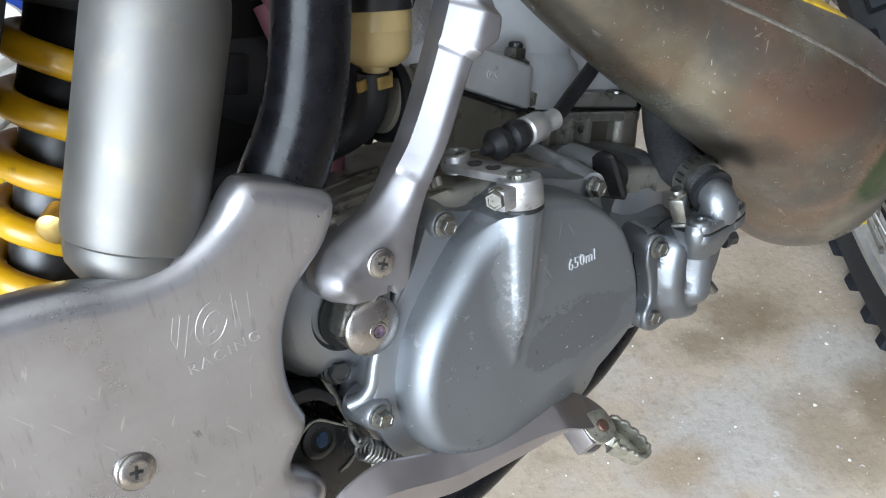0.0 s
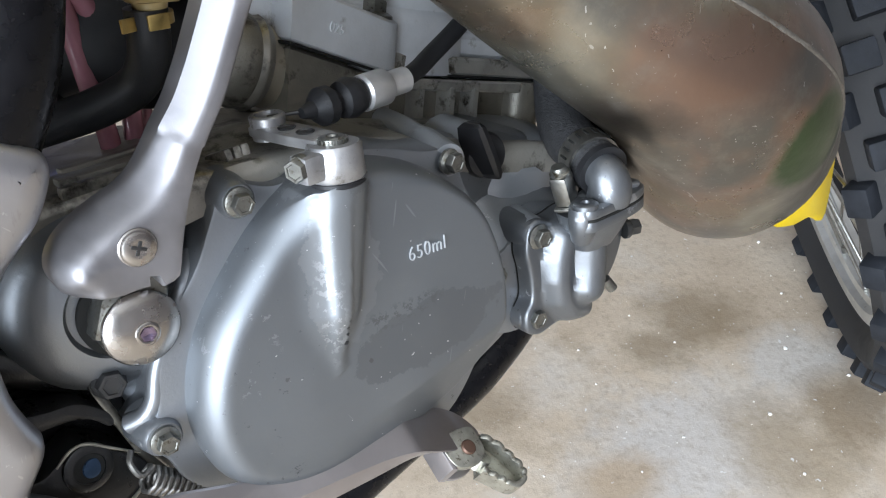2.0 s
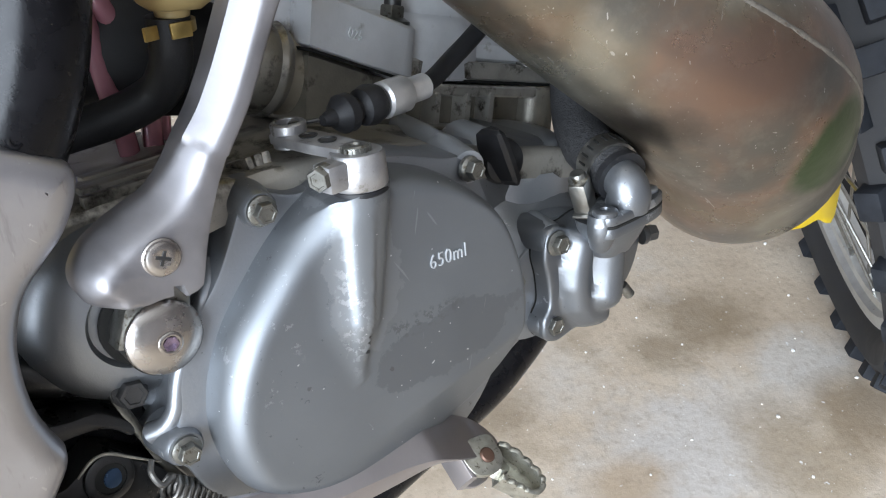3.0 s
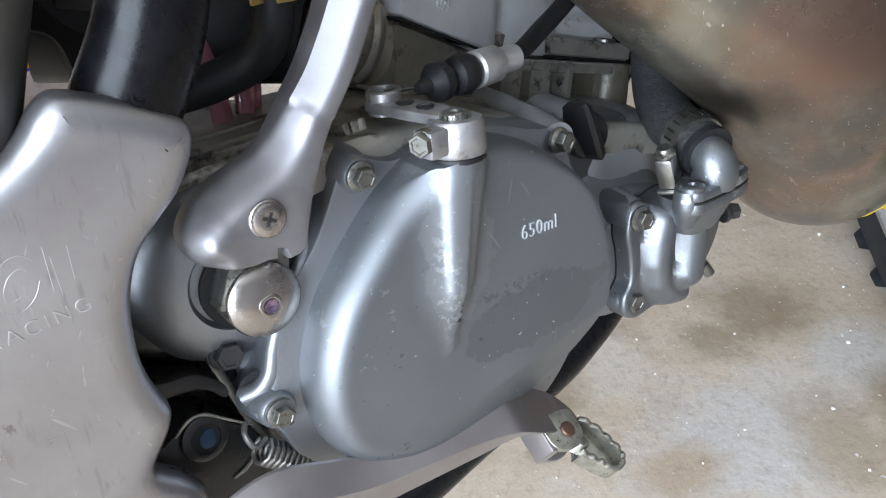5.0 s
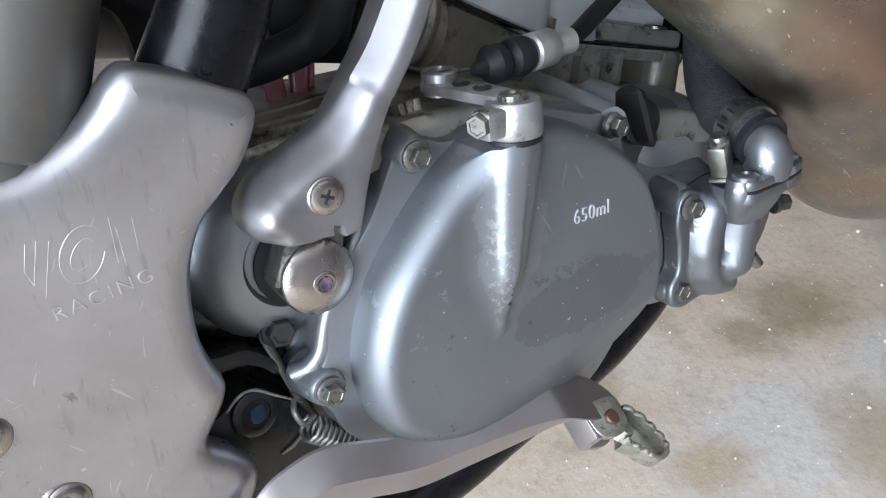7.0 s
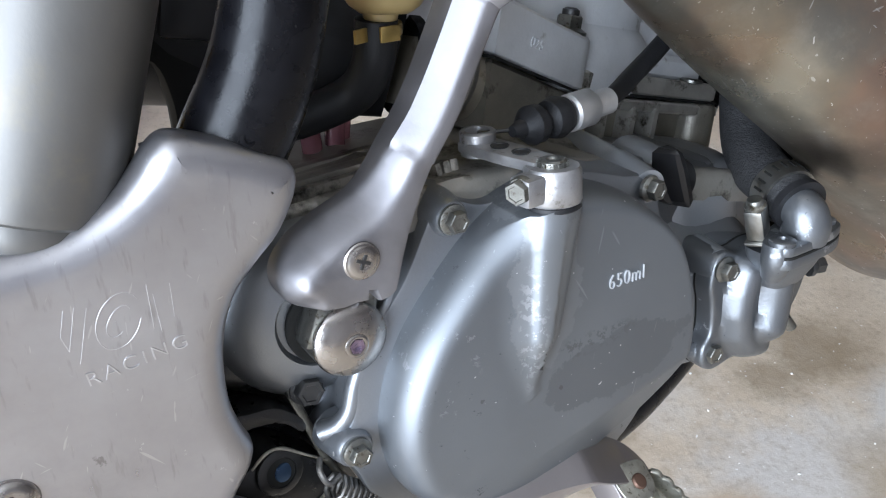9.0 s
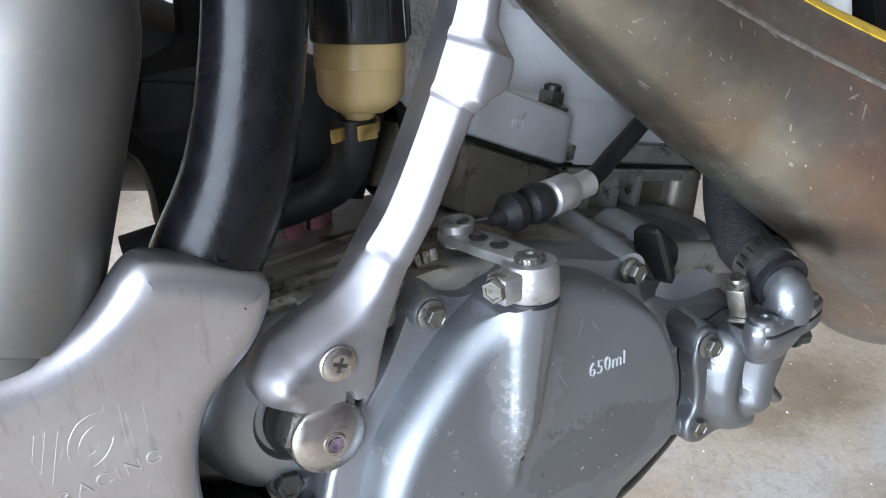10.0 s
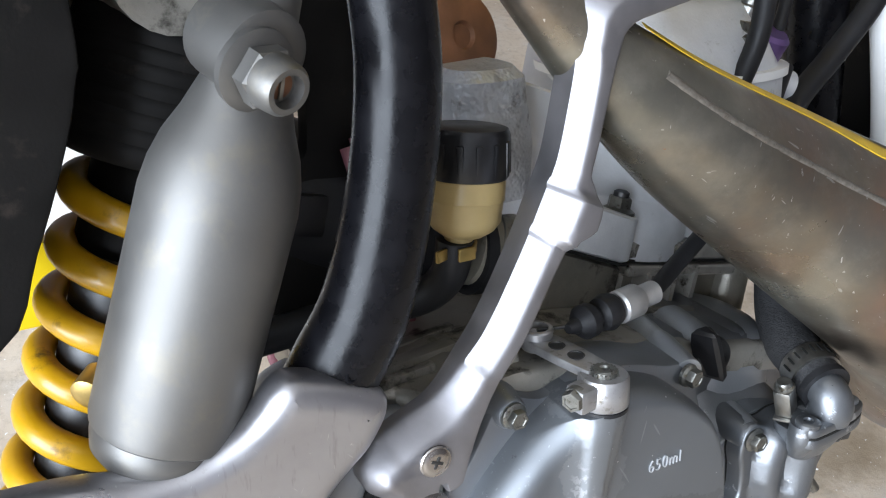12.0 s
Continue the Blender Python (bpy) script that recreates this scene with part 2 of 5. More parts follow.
def cover_material():
    """Silver paint, chipped along the rear shoulder and rubbed beside the shaft boss."""
    m, t, b = shader("silver_engine_paint")
    big = noise_node(t, 14.0, 4.0)
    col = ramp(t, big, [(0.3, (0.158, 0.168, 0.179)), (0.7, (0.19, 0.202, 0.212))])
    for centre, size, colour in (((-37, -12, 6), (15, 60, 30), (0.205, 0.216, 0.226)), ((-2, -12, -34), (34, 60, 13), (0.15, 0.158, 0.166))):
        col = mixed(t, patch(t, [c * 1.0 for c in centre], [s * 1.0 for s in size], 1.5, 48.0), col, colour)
    def inside(mask, zone):
        m2 = t.nodes.new("ShaderNodeMath")
        m2.operation = "MULTIPLY"
        link(t, mask, m2.inputs[0])
        link(t, zone, m2.inputs[1])
        return m2.outputs[0]

    flakes = ramp(t, noise_node(t, 330.0, 5.0, 0.7), [(0.53, grey(0.0)), (0.545, grey(0.9))])
    border = patch(t, (-44, -12, -6), (4, 60, 22), 1.6, 60.0, 0.12)
    col = mixed(t, inside(flakes, border), col, (0.31, 0.32, 0.33))
    border = patch(t, (-14, -12, -21), (16, 60, 4), 2.0, 60.0, 0.12)
    col = mixed(t, inside(flakes, border), col, (0.13, 0.135, 0.14))
    shoulder = patch(t, (-76, -4, 4), (15, 60, 34), 0.8, 40.0, 0.06)
    chips = ramp(t, noise_node(t, 240.0, 6.0, 0.75), [(0.61, grey(0.0)), (0.625, grey(1.0))])
    col = mixed(t, inside(chips, shoulder), col, (0.26, 0.27, 0.28))
    nicks = ramp(t, noise_node(t, 190.0, 7.0, 0.8), [(0.635, grey(0.0)), (0.65, grey(0.9))])
    col = mixed(t, inside(nicks, patch(t, (-70, -4, 2), (28, 60, 60), 0.8, 40.0, 0.05)), col, (0.1, 0.104, 0.108))
    foot = patch(t, (-74, -4, -74), (16, 60, 14), 0.8, 40.0, 0.06)
    col = mixed(t, inside(chips, foot), col, (0.09, 0.094, 0.098))
    pits = ramp(t, noise_node(t, 130.0, 3.0, 0.5), [(0.75, grey(0.0)), (0.76, grey(0.7))])
    col = mixed(t, pits, col, (0.1, 0.1, 0.1))
    dust = ramp(t, noise_node(t, 480.0, 2.0, 0.4), [(0.765, grey(0.0)), (0.775, grey(0.9))])
    col = mixed(t, dust, col, (0.6, 0.6, 0.6))
    for turn, scale in ((15, 300.0), (-30, 280.0)):
        col = mixed(t, scratches(t, scale * 1.8, turn, 18.0, 0.745), col, (0.3, 0.31, 0.32))
    link(t, col, b.inputs["Base Color"])
    link(t, ramp(t, big, [(0.2, grey(0.44)), (0.8, grey(0.54))]), b.inputs["Roughness"])
    b.inputs["Metallic"].default_value = 0.78
    bumped(t, b, noise_node(t, 900.0, 4.0), 0.12, 0.0003)
    return m


M_COVER = cover_material()
M_PUMP = worn_paint("silver_pump_paint", (0.155, 0.163, 0.172), (0.36, 0.37, 0.38), 0.36, 0.62, 0.8)


def clear_plastic(name, colour, rough, through_light):
    m, t, b = shader(name)
    link(t, ramp(t, noise_node(t, 70.0), [(0.3, tuple(c * 0.8 for c in colour)), (0.7, colour)]), b.inputs["Base Color"])
    b.inputs["Roughness"].default_value = rough
    b.inputs["Transmission Weight"].default_value = through_light
    b.inputs["IOR"].default_value = 1.4
    return m


M_CUP = clear_plastic("yellowed_reservoir_plastic", (0.56, 0.42, 0.19), 0.3, 0.3)
M_PINK = clear_plastic("pink_clear_hose", (0.46, 0.2, 0.24), 0.1, 0.35)


def pipe_material():
    """Raw steel with heat tints, grime, scratches, rust freckles and a painted green reflection."""
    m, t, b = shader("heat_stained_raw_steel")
    wide, mid = noise_node(t, 9.0, 3.0), noise_node(t, 22.0, 6.0, 0.6)
    col = ramp(t, wide, [(0.34, (0.16, 0.152, 0.122)), (0.46, (0.27, 0.25, 0.2)), (0.54, (0.2, 0.16, 0.115)), (0.62, (0.22, 0.145, 0.105)), (0.7, (0.13, 0.118, 0.1))])
    col = mixed(t, ramp(t, mid, [(0.42, grey(0.0)), (0.62, grey(0.7))]), col, (0.13, 0.125, 0.11))
    col = mixed(t, ramp(t, noise_node(t, 48.0, 7.0, 0.7), [(0.5, grey(0.0)), (0.72, grey(0.4))]), col, (0.3, 0.28, 0.235))
    col = mixed(t, ramp(t, noise_node(t, 150.0, 5.0, 0.7), [(0.7, grey(0.0)), (0.74, grey(0.8))]), col, (0.3, 0.12, 0.05))
    col = mixed(t, ramp(t, noise_node(t, 520.0, 3.0, 0.55, (1.0, 1.0, 0.4)), [(0.71, grey(0.0)), (0.73, grey(0.7))]), col, (0.62, 0.6, 0.56))
    for turn, scale in ((20, 420.0), (-55, 460.0), (80, 500.0)):
        col = mixed(t, scratches(t, scale, turn, 10.0, 0.73), col, (0.55, 0.53, 0.49))
    # green oval: a reflection painted into the base colour
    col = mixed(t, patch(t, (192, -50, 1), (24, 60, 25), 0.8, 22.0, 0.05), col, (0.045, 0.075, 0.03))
    col = mixed(t, patch(t, (128, -50, 44), (30, 60, 20), 1.0, 14.0, 0.2), col, (0.185, 0.12, 0.088))
    col = mixed(t, patch(t, (84, -30, 22), (34, 80, 12), 1.2, 20.0, 0.15), col, (0.06, 0.05, 0.04))
    link(t, col, b.inputs["Base Color"])
    link(t, ramp(t, mid, [(0.3, grey(0.22)), (0.7, grey(0.4))]), b.inputs["Roughness"])
    b.inputs["Metallic"].default_value = 0.85
    bumped(t, b, mid, 0.22, 0.003)
    return m


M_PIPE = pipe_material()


# scuffed pale areas and brown stains on the floor: centre and size in mm, colour
FLOOR_MARKS = ((735, 450, 120, 80, (0.62, 0.595, 0.57)), (945, 525, 70, 45, (0.64, 0.61, 0.57)), (880, 625, 72, 48, (0.3, 0.23, 0.15)), (792, 596, 44, 34, (0.32, 0.25, 0.17)), (950, 436, 58, 50, (0.29, 0.215, 0.135)), (835, 420, 60, 66, (0.4, 0.315, 0.215)), (645, 446, 42, 28, (0.46, 0.34, 0.22)), (560, 575, 40, 30, (0.33, 0.26, 0.18)))


def concrete_material():
    """Beige concrete with pale scuffs, brown oil stains, grit and white paint specks."""
    m, t, b = shader("stained_concrete")
    col = ramp(t, noise_node(t, 4.2, 6.0, 0.6), [(0.34, (0.52, 0.42, 0.315)), (0.5, (0.61, 0.505, 0.39)), (0.66, (0.67, 0.58, 0.47))])
    pale = ramp(t, noise_node(t, 5.5, 9.0, 0.66), [(0.5, grey(0.0)), (0.66, grey(0.55))])
    col = mixed(t, pale, col, (0.66, 0.625, 0.58))
    stain = ramp(t, noise_node(t, 8.0, 10.0, 0.62, (1.0, 1.35, 1.0)), [(0.56, grey(0.0)), (0.66, grey(0.45)), (0.8, grey(0.8))])
    col = mixed(t, stain, col, (0.33, 0.255, 0.17))
    for x, y, wide, deep, colour in FLOOR_MARKS:
        col = mixed(t, share(t, patch(t, (x, y, 0), (wide, deep, 4000), 2.2, 17.0, 0.17), 0.75), col, colour)
    grit = ramp(t, noise_node(t, 75.0, 7.0, 0.78), [(0.34, grey(0.4)), (0.5, grey(0.0))])
    col = mixed(t, grit, col, (0.27, 0.2, 0.13))
    specks = ramp(t, noise_node(t, 70.0, 3.0, 0.55), [(0.7, grey(0.0)), (0.725, grey(0.9))])
    col = mixed(t, specks, col, (0.85, 0.84, 0.82))
    crumbs = ramp(t, noise_node(t, 190.0, 2.0, 0.5), [(0.72, grey(0.0)), (0.74, grey(0.9))])
    col = mixed(t, crumbs, col, (0.8, 0.78, 0.74))
    link(t, col, b.inputs["Base Color"])
    link(t, ramp(t, noise_node(t, 20.0, 4.0), [(0.3, grey(0.5)), (0.7, grey(0.78))]), b.inputs["Roughness"])
    bumped(t, b, noise_node(t, 110.0, 8.0, 0.7), 0.35, 0.002)
    return m


M_FLOOR = concrete_material()

from mathutils.geometry import delaunay_2d_cdt

# ---- mesh helpers: motorcycle lengths are in millimetres ----
MM = 0.001


def V(*p):
    return Vector(p)


def part(name, bm, material, parent, label="", sharp=38.0, scale=MM):
    """Links a bmesh as one mesh object under a thing or a part."""
    bmesh.ops.scale(bm, vec=(scale,) * 3, verts=bm.verts)
    bmesh.ops.recalc_face_normals(bm, faces=bm.faces)
    limit = radians(sharp)
    for f in bm.faces:
        f.smooth = True
    for e in bm.edges:
        if len(e.link_faces) == 2 and e.calc_face_angle(0.0) > limit:
            e.smooth = False
    data = bpy.data.meshes.new(name)
    bm.to_mesh(data)
    bm.free()
    data.materials.append(material)
    ob = new(name, data)
    ob.parent = parent
    return tagged(ob, label) if label else ob


def spline(points, per=6, closed=False):
    """Catmull-Rom through points of any width."""
    p = [Vector(q) for q in points]
    n, out = len(p), []
    for i in range(n if closed else n - 1):
        a = p[(i - 1) % n] if closed or i else p[0] * 2 - p[1]
        b, c = p[i], p[(i + 1) % n]
        d = p[(i + 2) % n] if closed or i + 2 < n else p[-1] * 2 - p[-2]
        for k in range(per):
            t = k / per
            out.append(0.5 * ((2 * b) + (c - a) * t + (2 * a - 5 * b + 4 * c - d) * t * t + (3 * b - a - 3 * c + d) * t ** 3))
    if not closed:
        out.append(p[-1])
    return out


def loft(rings, cap=True, bm=None, loop=True):
    """Quads between rings of equal length."""
    bm = bm or bmesh.new()
    rows = [[bm.verts.new(p) for p in r] for r in rings]
    n = len(rows[0])
    for a, b in zip(rows, rows[1:]):
        for i in range(n if loop else n - 1):
            j = (i + 1) % n
            bm.faces.new((a[i], a[j], b[j], b[i]))
    if cap:
        bm.faces.new(rows[0][::-1])
        bm.faces.new(rows[-1])
    return bm


def sweep(path, radii, n=18, bm=None, cap=True, squash=1.0, side=None):
    """A round bar along a path of points, with one radius or one for each point."""
    p = [Vector(q) for q in path]
    r = radii if isinstance(radii, (list, tuple)) else [radii] * len(p)
    x, rings = None, []
    for i, q in enumerate(p):
        d = (p[min(i + 1, len(p) - 1)] - p[max(i - 1, 0)]).normalized()
        if x is None:
            x = Vector(side) if side else d.orthogonal()
        x = (x - d * x.dot(d)).normalized()
        y = d.cross(x)
        rings.append([q + r[i] * (math.cos(a) * x + squash * math.sin(a) * y) for a in (2 * math.pi * k / n for k in range(n))])
    return loft(rings, cap, bm)


def smooth_tube(points, radii, per=6, n=18, **more):
    """Sweep along a spline; radii are one number or one a point."""
    if isinstance(radii, (list, tuple)):
        q = spline([(*p, r) for p, r in zip(points, radii)], per)
        return sweep([v.to_3d() for v in q], [v[3] for v in q], n, **more)
    return sweep(spline(points, per), radii, n, **more)


def axes(axis):
    z = Vector(axis).normalized()
    x = z.orthogonal().normalized()
    return x, z.cross(x), z


def lathe(origin, axis, profile, n=24, bm=None, cap=True):
    """Turns a profile of (distance along the axis, radius) round it."""
    x, y, z = axes(axis)
    o = Vector(origin)
    rings = [[o + z * d + r * (math.cos(a) * x + math.sin(a) * y) for a in (2 * math.pi * k / n for k in range(n))] for d, r in profile]
    return loft(rings, cap, bm)


def offset(outline, d):
    """A closed 2D outline moved inwards by d (outwards where d is below zero)."""
    n, out = len(outline), []
    area = sum(outline[i][0] * outline[(i + 1) % n][1] - outline[(i + 1) % n][0] * outline[i][1] for i in range(n))
    s = 1 if area > 0 else -1
    for i in range(n):
        a, b, c = Vector(outline[i - 1]), Vector(outline[i]), Vector(outline[(i + 1) % n])
        e, f = (b - a).normalized(), (c - b).normalized()
        m = Vector((-(e + f).y, (e + f).x))
        m = m.normalized() if m.length > 1e-6 else Vector((-e.y, e.x))
        k = max(0.5, m.dot(Vector((-e.y, e.x))))
        out.append(b + m * (s * d / k))
    return out


def plate(outline, y0, y1, round_by=1.0, bm=None, frame_m=None, back=True):
    """A plate with its outline in x and z, from y0 (front) to y1 (back), edges rounded; frame_m turns it elsewhere."""
    r, rings = round_by, []
    s = 1 if y1 > y0 else -1
    steps = ((0, r), (0.3 * r, 0.29 * r), (r, 0)) if r else ((0, 0),)
    for dy, dx in steps:
        rings.append([V(p[0], y0 + s * dy, p[1]) for p in offset(outline, dx)])
    ends = steps[::-1] if back else ((0, 0),)
    for dy, dx in ends:
        rings.append([V(p[0], y1 - s * dy, p[1]) for p in offset(outline, dx)])
    if frame_m:
        rings = [[frame_m @ p for p in ring] for ring in rings]
    return loft(rings, True, bm)


def box(size, m, bevel=0.6, bm=None):
    """A box with rounded edges, of a size in mm, at the pose m."""
    own = bmesh.new()
    bmesh.ops.create_cube(own, size=1.0)
    bmesh.ops.scale(own, vec=size, verts=own.verts)
    if bevel:
        bmesh.ops.bevel(own, geom=list(own.edges), offset=bevel, segments=2, affect="EDGES", profile=0.6)
    bmesh.ops.transform(own, matrix=m, verts=own.verts)
    if bm is None:
        return own
    data = bpy.data.meshes.new("t")
    own.to_mesh(data)
    own.free()
    bm.from_mesh(data)
    bpy.data.meshes.remove(data)
    return bm


def facing(origin, axis, turn=0):
    """A pose whose z runs along axis."""
    x, y, z = axes(axis)
    return Matrix.Translation(origin) @ Matrix((x, y, z)).transposed().to_4x4() @ pose(0, 0, 0, 0, 0, turn)


def hex_bolt(origin, axis, across, height, flange, turn=0.0, dish=True):
    """A flanged hexagon bolt head that stands on origin."""
    bm = lathe(origin, axis, [(0, flange), (0.25 * height, flange), (0.42 * height, across * 0.56), (0.42 * height, across * 0.5)], 24)
    m, r = facing(origin, axis, turn), across / math.sqrt(3)
    rings = []
    for h, k in ((0.3, 1.0), (0.9, 1.0), (1.0, 0.9), (1.0, 0.66), (0.93 if dish else 1.0, 0.6)):
        rings.append([m @ V(k * r * math.cos(a), k * r * math.sin(a), h * height) for a in (math.pi / 3 * i for i in range(6))])
    return loft(rings, True, bm)


def cross_screw(origin, axis, radius, height, turn=0.0):
    """A domed screw head with a cross recess."""
    bm = lathe(origin, axis, [(0, radius), (height * 0.35, radius), (height * 0.6, radius * 0.93), (height * 0.62, radius * 0.84), (height * 0.72, radius * 0.8), (height * 0.95, radius * 0.62), (height, radius * 0.5), (height * 0.9, radius * 0.34), (height * 0.88, radius * 0.06)], 32)
    return bm


def cross_recess(origin, axis, radius, turn=0.0):
    m = facing(origin, axis, turn)
    bm = box((radius * 1.05, radius * 0.24, 0.5), m, 0.1)
    return box((radius * 0.24, radius * 1.05, 0.5), m @ Matrix.Translation((0, 0, 0.012)), 0.1, bm)


def text_mesh(words, size, depth, thin=0.0, space=1.0):
    """Raised letters as a mesh, standing in x and y, centred."""
    data = bpy.data.curves.new("t", "FONT")
    data.body, data.size, data.extrude, data.align_x, data.align_y = words, size, depth, "CENTER", "CENTER"
    data.offset, data.space_character = -thin, space
    ob = new("t", data)
    mesh = bpy.data.meshes.new_from_object(ob.evaluated_get(bpy.context.evaluated_depsgraph_get()))
    bpy.data.objects.remove(ob)
    bpy.data.curves.remove(data)
    bm = bmesh.new()
    bm.from_mesh(mesh)
    bpy.data.meshes.remove(mesh)
    return bm


def thing(name, m, label, category, group="", kind=""):
    ob = new(name)
    ob.empty_display_size = 0.05
    ob.matrix_world = m
    return tagged(ob, label, category, group, kind)


def fill(bm, ring, height, step):
    """Closes a ring of verts that lies in x and z with an even net whose y follows height(x, z)."""
    edge = [V(v.co.x, v.co.z) for v in ring]
    n, inner = len(edge), []
    xs, zs = [p.x for p in edge], [p.y for p in edge]
    x = min(xs) + step
    while x < max(xs):
        z = min(zs) + step
        while z < max(zs):
            inside, near = False, 1e9
            for i in range(n):
                p, q = edge[i], edge[(i + 1) % n]
                if (p.y > z) != (q.y > z) and x < (q.x - p.x) * (z - p.y) / (q.y - p.y) + p.x:
                    inside = not inside
                near = min(near, (p.x - x) ** 2 + (p.y - z) ** 2)
            if inside and near > (0.6 * step) ** 2:
                inner.append(V(x, z))
            z += step
        x += step
    pts, _, faces, came, _, _ = delaunay_2d_cdt(edge + inner, [(i, (i + 1) % n) for i in range(n)], [], 1, 1e-5)
    verts = []
    for p, src in zip(pts, came):
        verts.append(ring[src[0]] if src and src[0] < n else bm.verts.new((p.x, height(p.x, p.y), p.y)))
    for f in faces:
        if len(set(f)) == len(f):
            bm.faces.new([verts[i] for i in f])


def smooth_max(a, b, k):
    h = max(k - abs(a - b), 0.0) / k
    return max(a, b) + h * h * k * 0.25


def between(table, v):
    for (a, p), (b, q) in zip(table, table[1:]):
        if v <= b:
            k = max(0.0, (v - a) / (b - a))
            return p + (q - p) * k
    return table[-1][1]


def nearest(line, x, z):
    """Distance to a polyline of (x, z, ...) and its further values at the nearest place."""
    best, rest = 1e9, None
    for p, q in zip(line, line[1:]):
        dx, dz = q[0] - p[0], q[1] - p[1]
        k = min(1.0, max(0.0, ((x - p[0]) * dx + (z - p[1]) * dz) / max(1e-9, dx * dx + dz * dz)))
        d = math.hypot(x - p[0] - k * dx, z - p[1] - k * dz)
        if d < best:
            best, rest = d, [u + (v - u) * k for u, v in zip(p[2:], q[2:])]
    return best, rest


# ---- the garage ----
def slab(name, size, m, material, label, bevel=0.0):
    bm = box(size, Matrix.Identity(4), bevel)
    ob = part(name, bm, material, None, label, scale=1.0)
    ob.matrix_world = m
    return tagged(ob, label, name.split("_")[0], kind="structure")


def floor_sheet():
    bm = bmesh.new()
    n = 60
    rows = [[bm.verts.new((-6 + 12 * i / n, -5 + 10 * j / n, 0.0012 * noise.noise(V(i * 0.7, j * 0.7, 3)))) for j in range(n + 1)] for i in range(n + 1)]
    for i in range(n):
        for j in range(n):
            bm.faces.new((rows[i][j], rows[i + 1][j], rows[i + 1][j + 1], rows[i][j + 1]))
    ob = part("floor", bm, M_FLOOR, None, scale=1.0)
    tagged(ob, "beige concrete garage floor with oil stains and white specks", "floor", kind="structure")


floor_sheet()
slab("wall_front", (0.15, 6.4, 2.6), ROOM @ Matrix.Translation((3.6, 0.0, 1.3)), M_WALL, "warm grey painted garage wall")
slab("wall_left", (6.4, 0.15, 2.6), ROOM @ Matrix.Translation((0.32, 3.1, 1.3)), M_WALL, "warm grey painted garage wall")
slab("wall_right", (6.4, 0.15, 2.6), ROOM @ Matrix.Translation((0.32, -3.1, 1.3)), M_WALL, "warm grey painted garage wall")
# rear wall, with the open garage door
for k, (y, z, w, h) in enumerate(((-2.475, 1.3, 1.45, 2.6), (1.925, 1.3, 2.35, 2.6), (-0.5, 2.42, 2.5, 0.36))):
    slab("wall_rear_%d" % (k + 1), (0.15, w, h), ROOM @ Matrix.Translation((-2.82, y, z)), M_WALL, "warm grey painted garage wall round the open door")
slab("ceiling", (6.6, 6.4, 0.12), ROOM @ Matrix.Translation((0.4, 0.0, 2.67)), M_CEIL, "white painted garage ceiling")

# ---- the motorcycle: its engine ----
bike = thing("motorcycle", BIKE, "yellow and silver dirt bike leaning on its side stand", "motorcycle")

COVER_BASE = [(-45, 33), (-58, 24), (-71, 11), (-83, -4), (-91, -21), (-94, -38), (-92, -54), (-86, -66), (-70, -76), (-45, -83), (-15, -86), (14, -80), (35, -61), (42, -42), (41, -19), (32, 6), (14, 24), (-3, 33), (-20, 37), (-33, 37)]
BOSS_TOP, BOSS_TIP = V(-31, 37), V(-39, -21)


def cover_height(x, z, d):
    """How far the cover stands out at a place d inside its rim."""
    side = min(1.0, max(0.0, (x + 40) / 60))
    deep = 10 - 5 * side
    t = min(1.0, d / deep)
    h = 10 + 14 * math.sqrt(max(0.0, 1 - (1 - t) ** 2.2))
    h += 1.5 * min(1.0, d / 40)
    # the lower facet falls back below a crease
    fall = (0.22 * (x - 35) - 46.5 - z) * 0.976
    fade = min(1.0, max(0.0, (x + 62) / 70))
    if fall > 0 and fade > 0:
        h -= fade * 0.46 * fall
    # the shaft's boss, a half cone that dies out downwards
    k = (37 - z) / 58
    if k < 1.25:
        k = max(0.0, k)
        ax, w = BOSS_TOP.x + (BOSS_TIP.x - BOSS_TOP.x) * k, 11.0 - 5.5 * k
        u = (x - ax) / w
        out = 31.5 - 1.5 * k - (9 * max(0.0, k - 0.82) ** 1.0) * 3
        low = 0.6 if u < 0 else 1.0
        hb = out - (low * w * (1 - math.sqrt(max(0.0, 1 - u * u))) if abs(u) < 1 else low * w + (abs(u) - 1) * w * (1.0 if u < 0 else 1.9))
        h = smooth_max(h, hb, 3.0 if u > 0 else 12.0)
    return h


def clutch_cover():
    rim = [p for p in spline(COVER_BASE, 9, True)]
    n, c = len(rim), V(-26, -28)
    bm, rows = bmesh.new(), []
    rows.append([bm.verts.new((p.x, 24, p.y)) for p in rim])
    steps = 46
    for s in range(steps):
        k = 1 - (s / steps) ** 1.35
        row = []
        for p in rim:
            q = c + (p - c) * k
            d = (p - q).length
            row.append(bm.verts.new((q.x, 14 - cover_height(q.x, q.y, d), q.y)))
        rows.append(row)
    for a, b in zip(rows, rows[1:]):
        for i in range(n):
            j = (i + 1) % n
            bm.faces.new((a[i], a[j], b[j], b[i]))
    bm.faces.new(rows[-1])
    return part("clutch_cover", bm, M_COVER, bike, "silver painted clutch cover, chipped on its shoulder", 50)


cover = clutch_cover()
letters = text_mesh("650ml", 8.2, 0.35, 0.12, 1.12)
for v in letters.verts:
    v.co.x *= 0.78
bmesh.ops.transform(letters, matrix=Matrix.Translation((0.5, -11.35, 0)) @ pose(0, 0, 0, 90, 0, 0) @ pose(0, 0, 0, 0, 0, 0), verts=letters.verts)
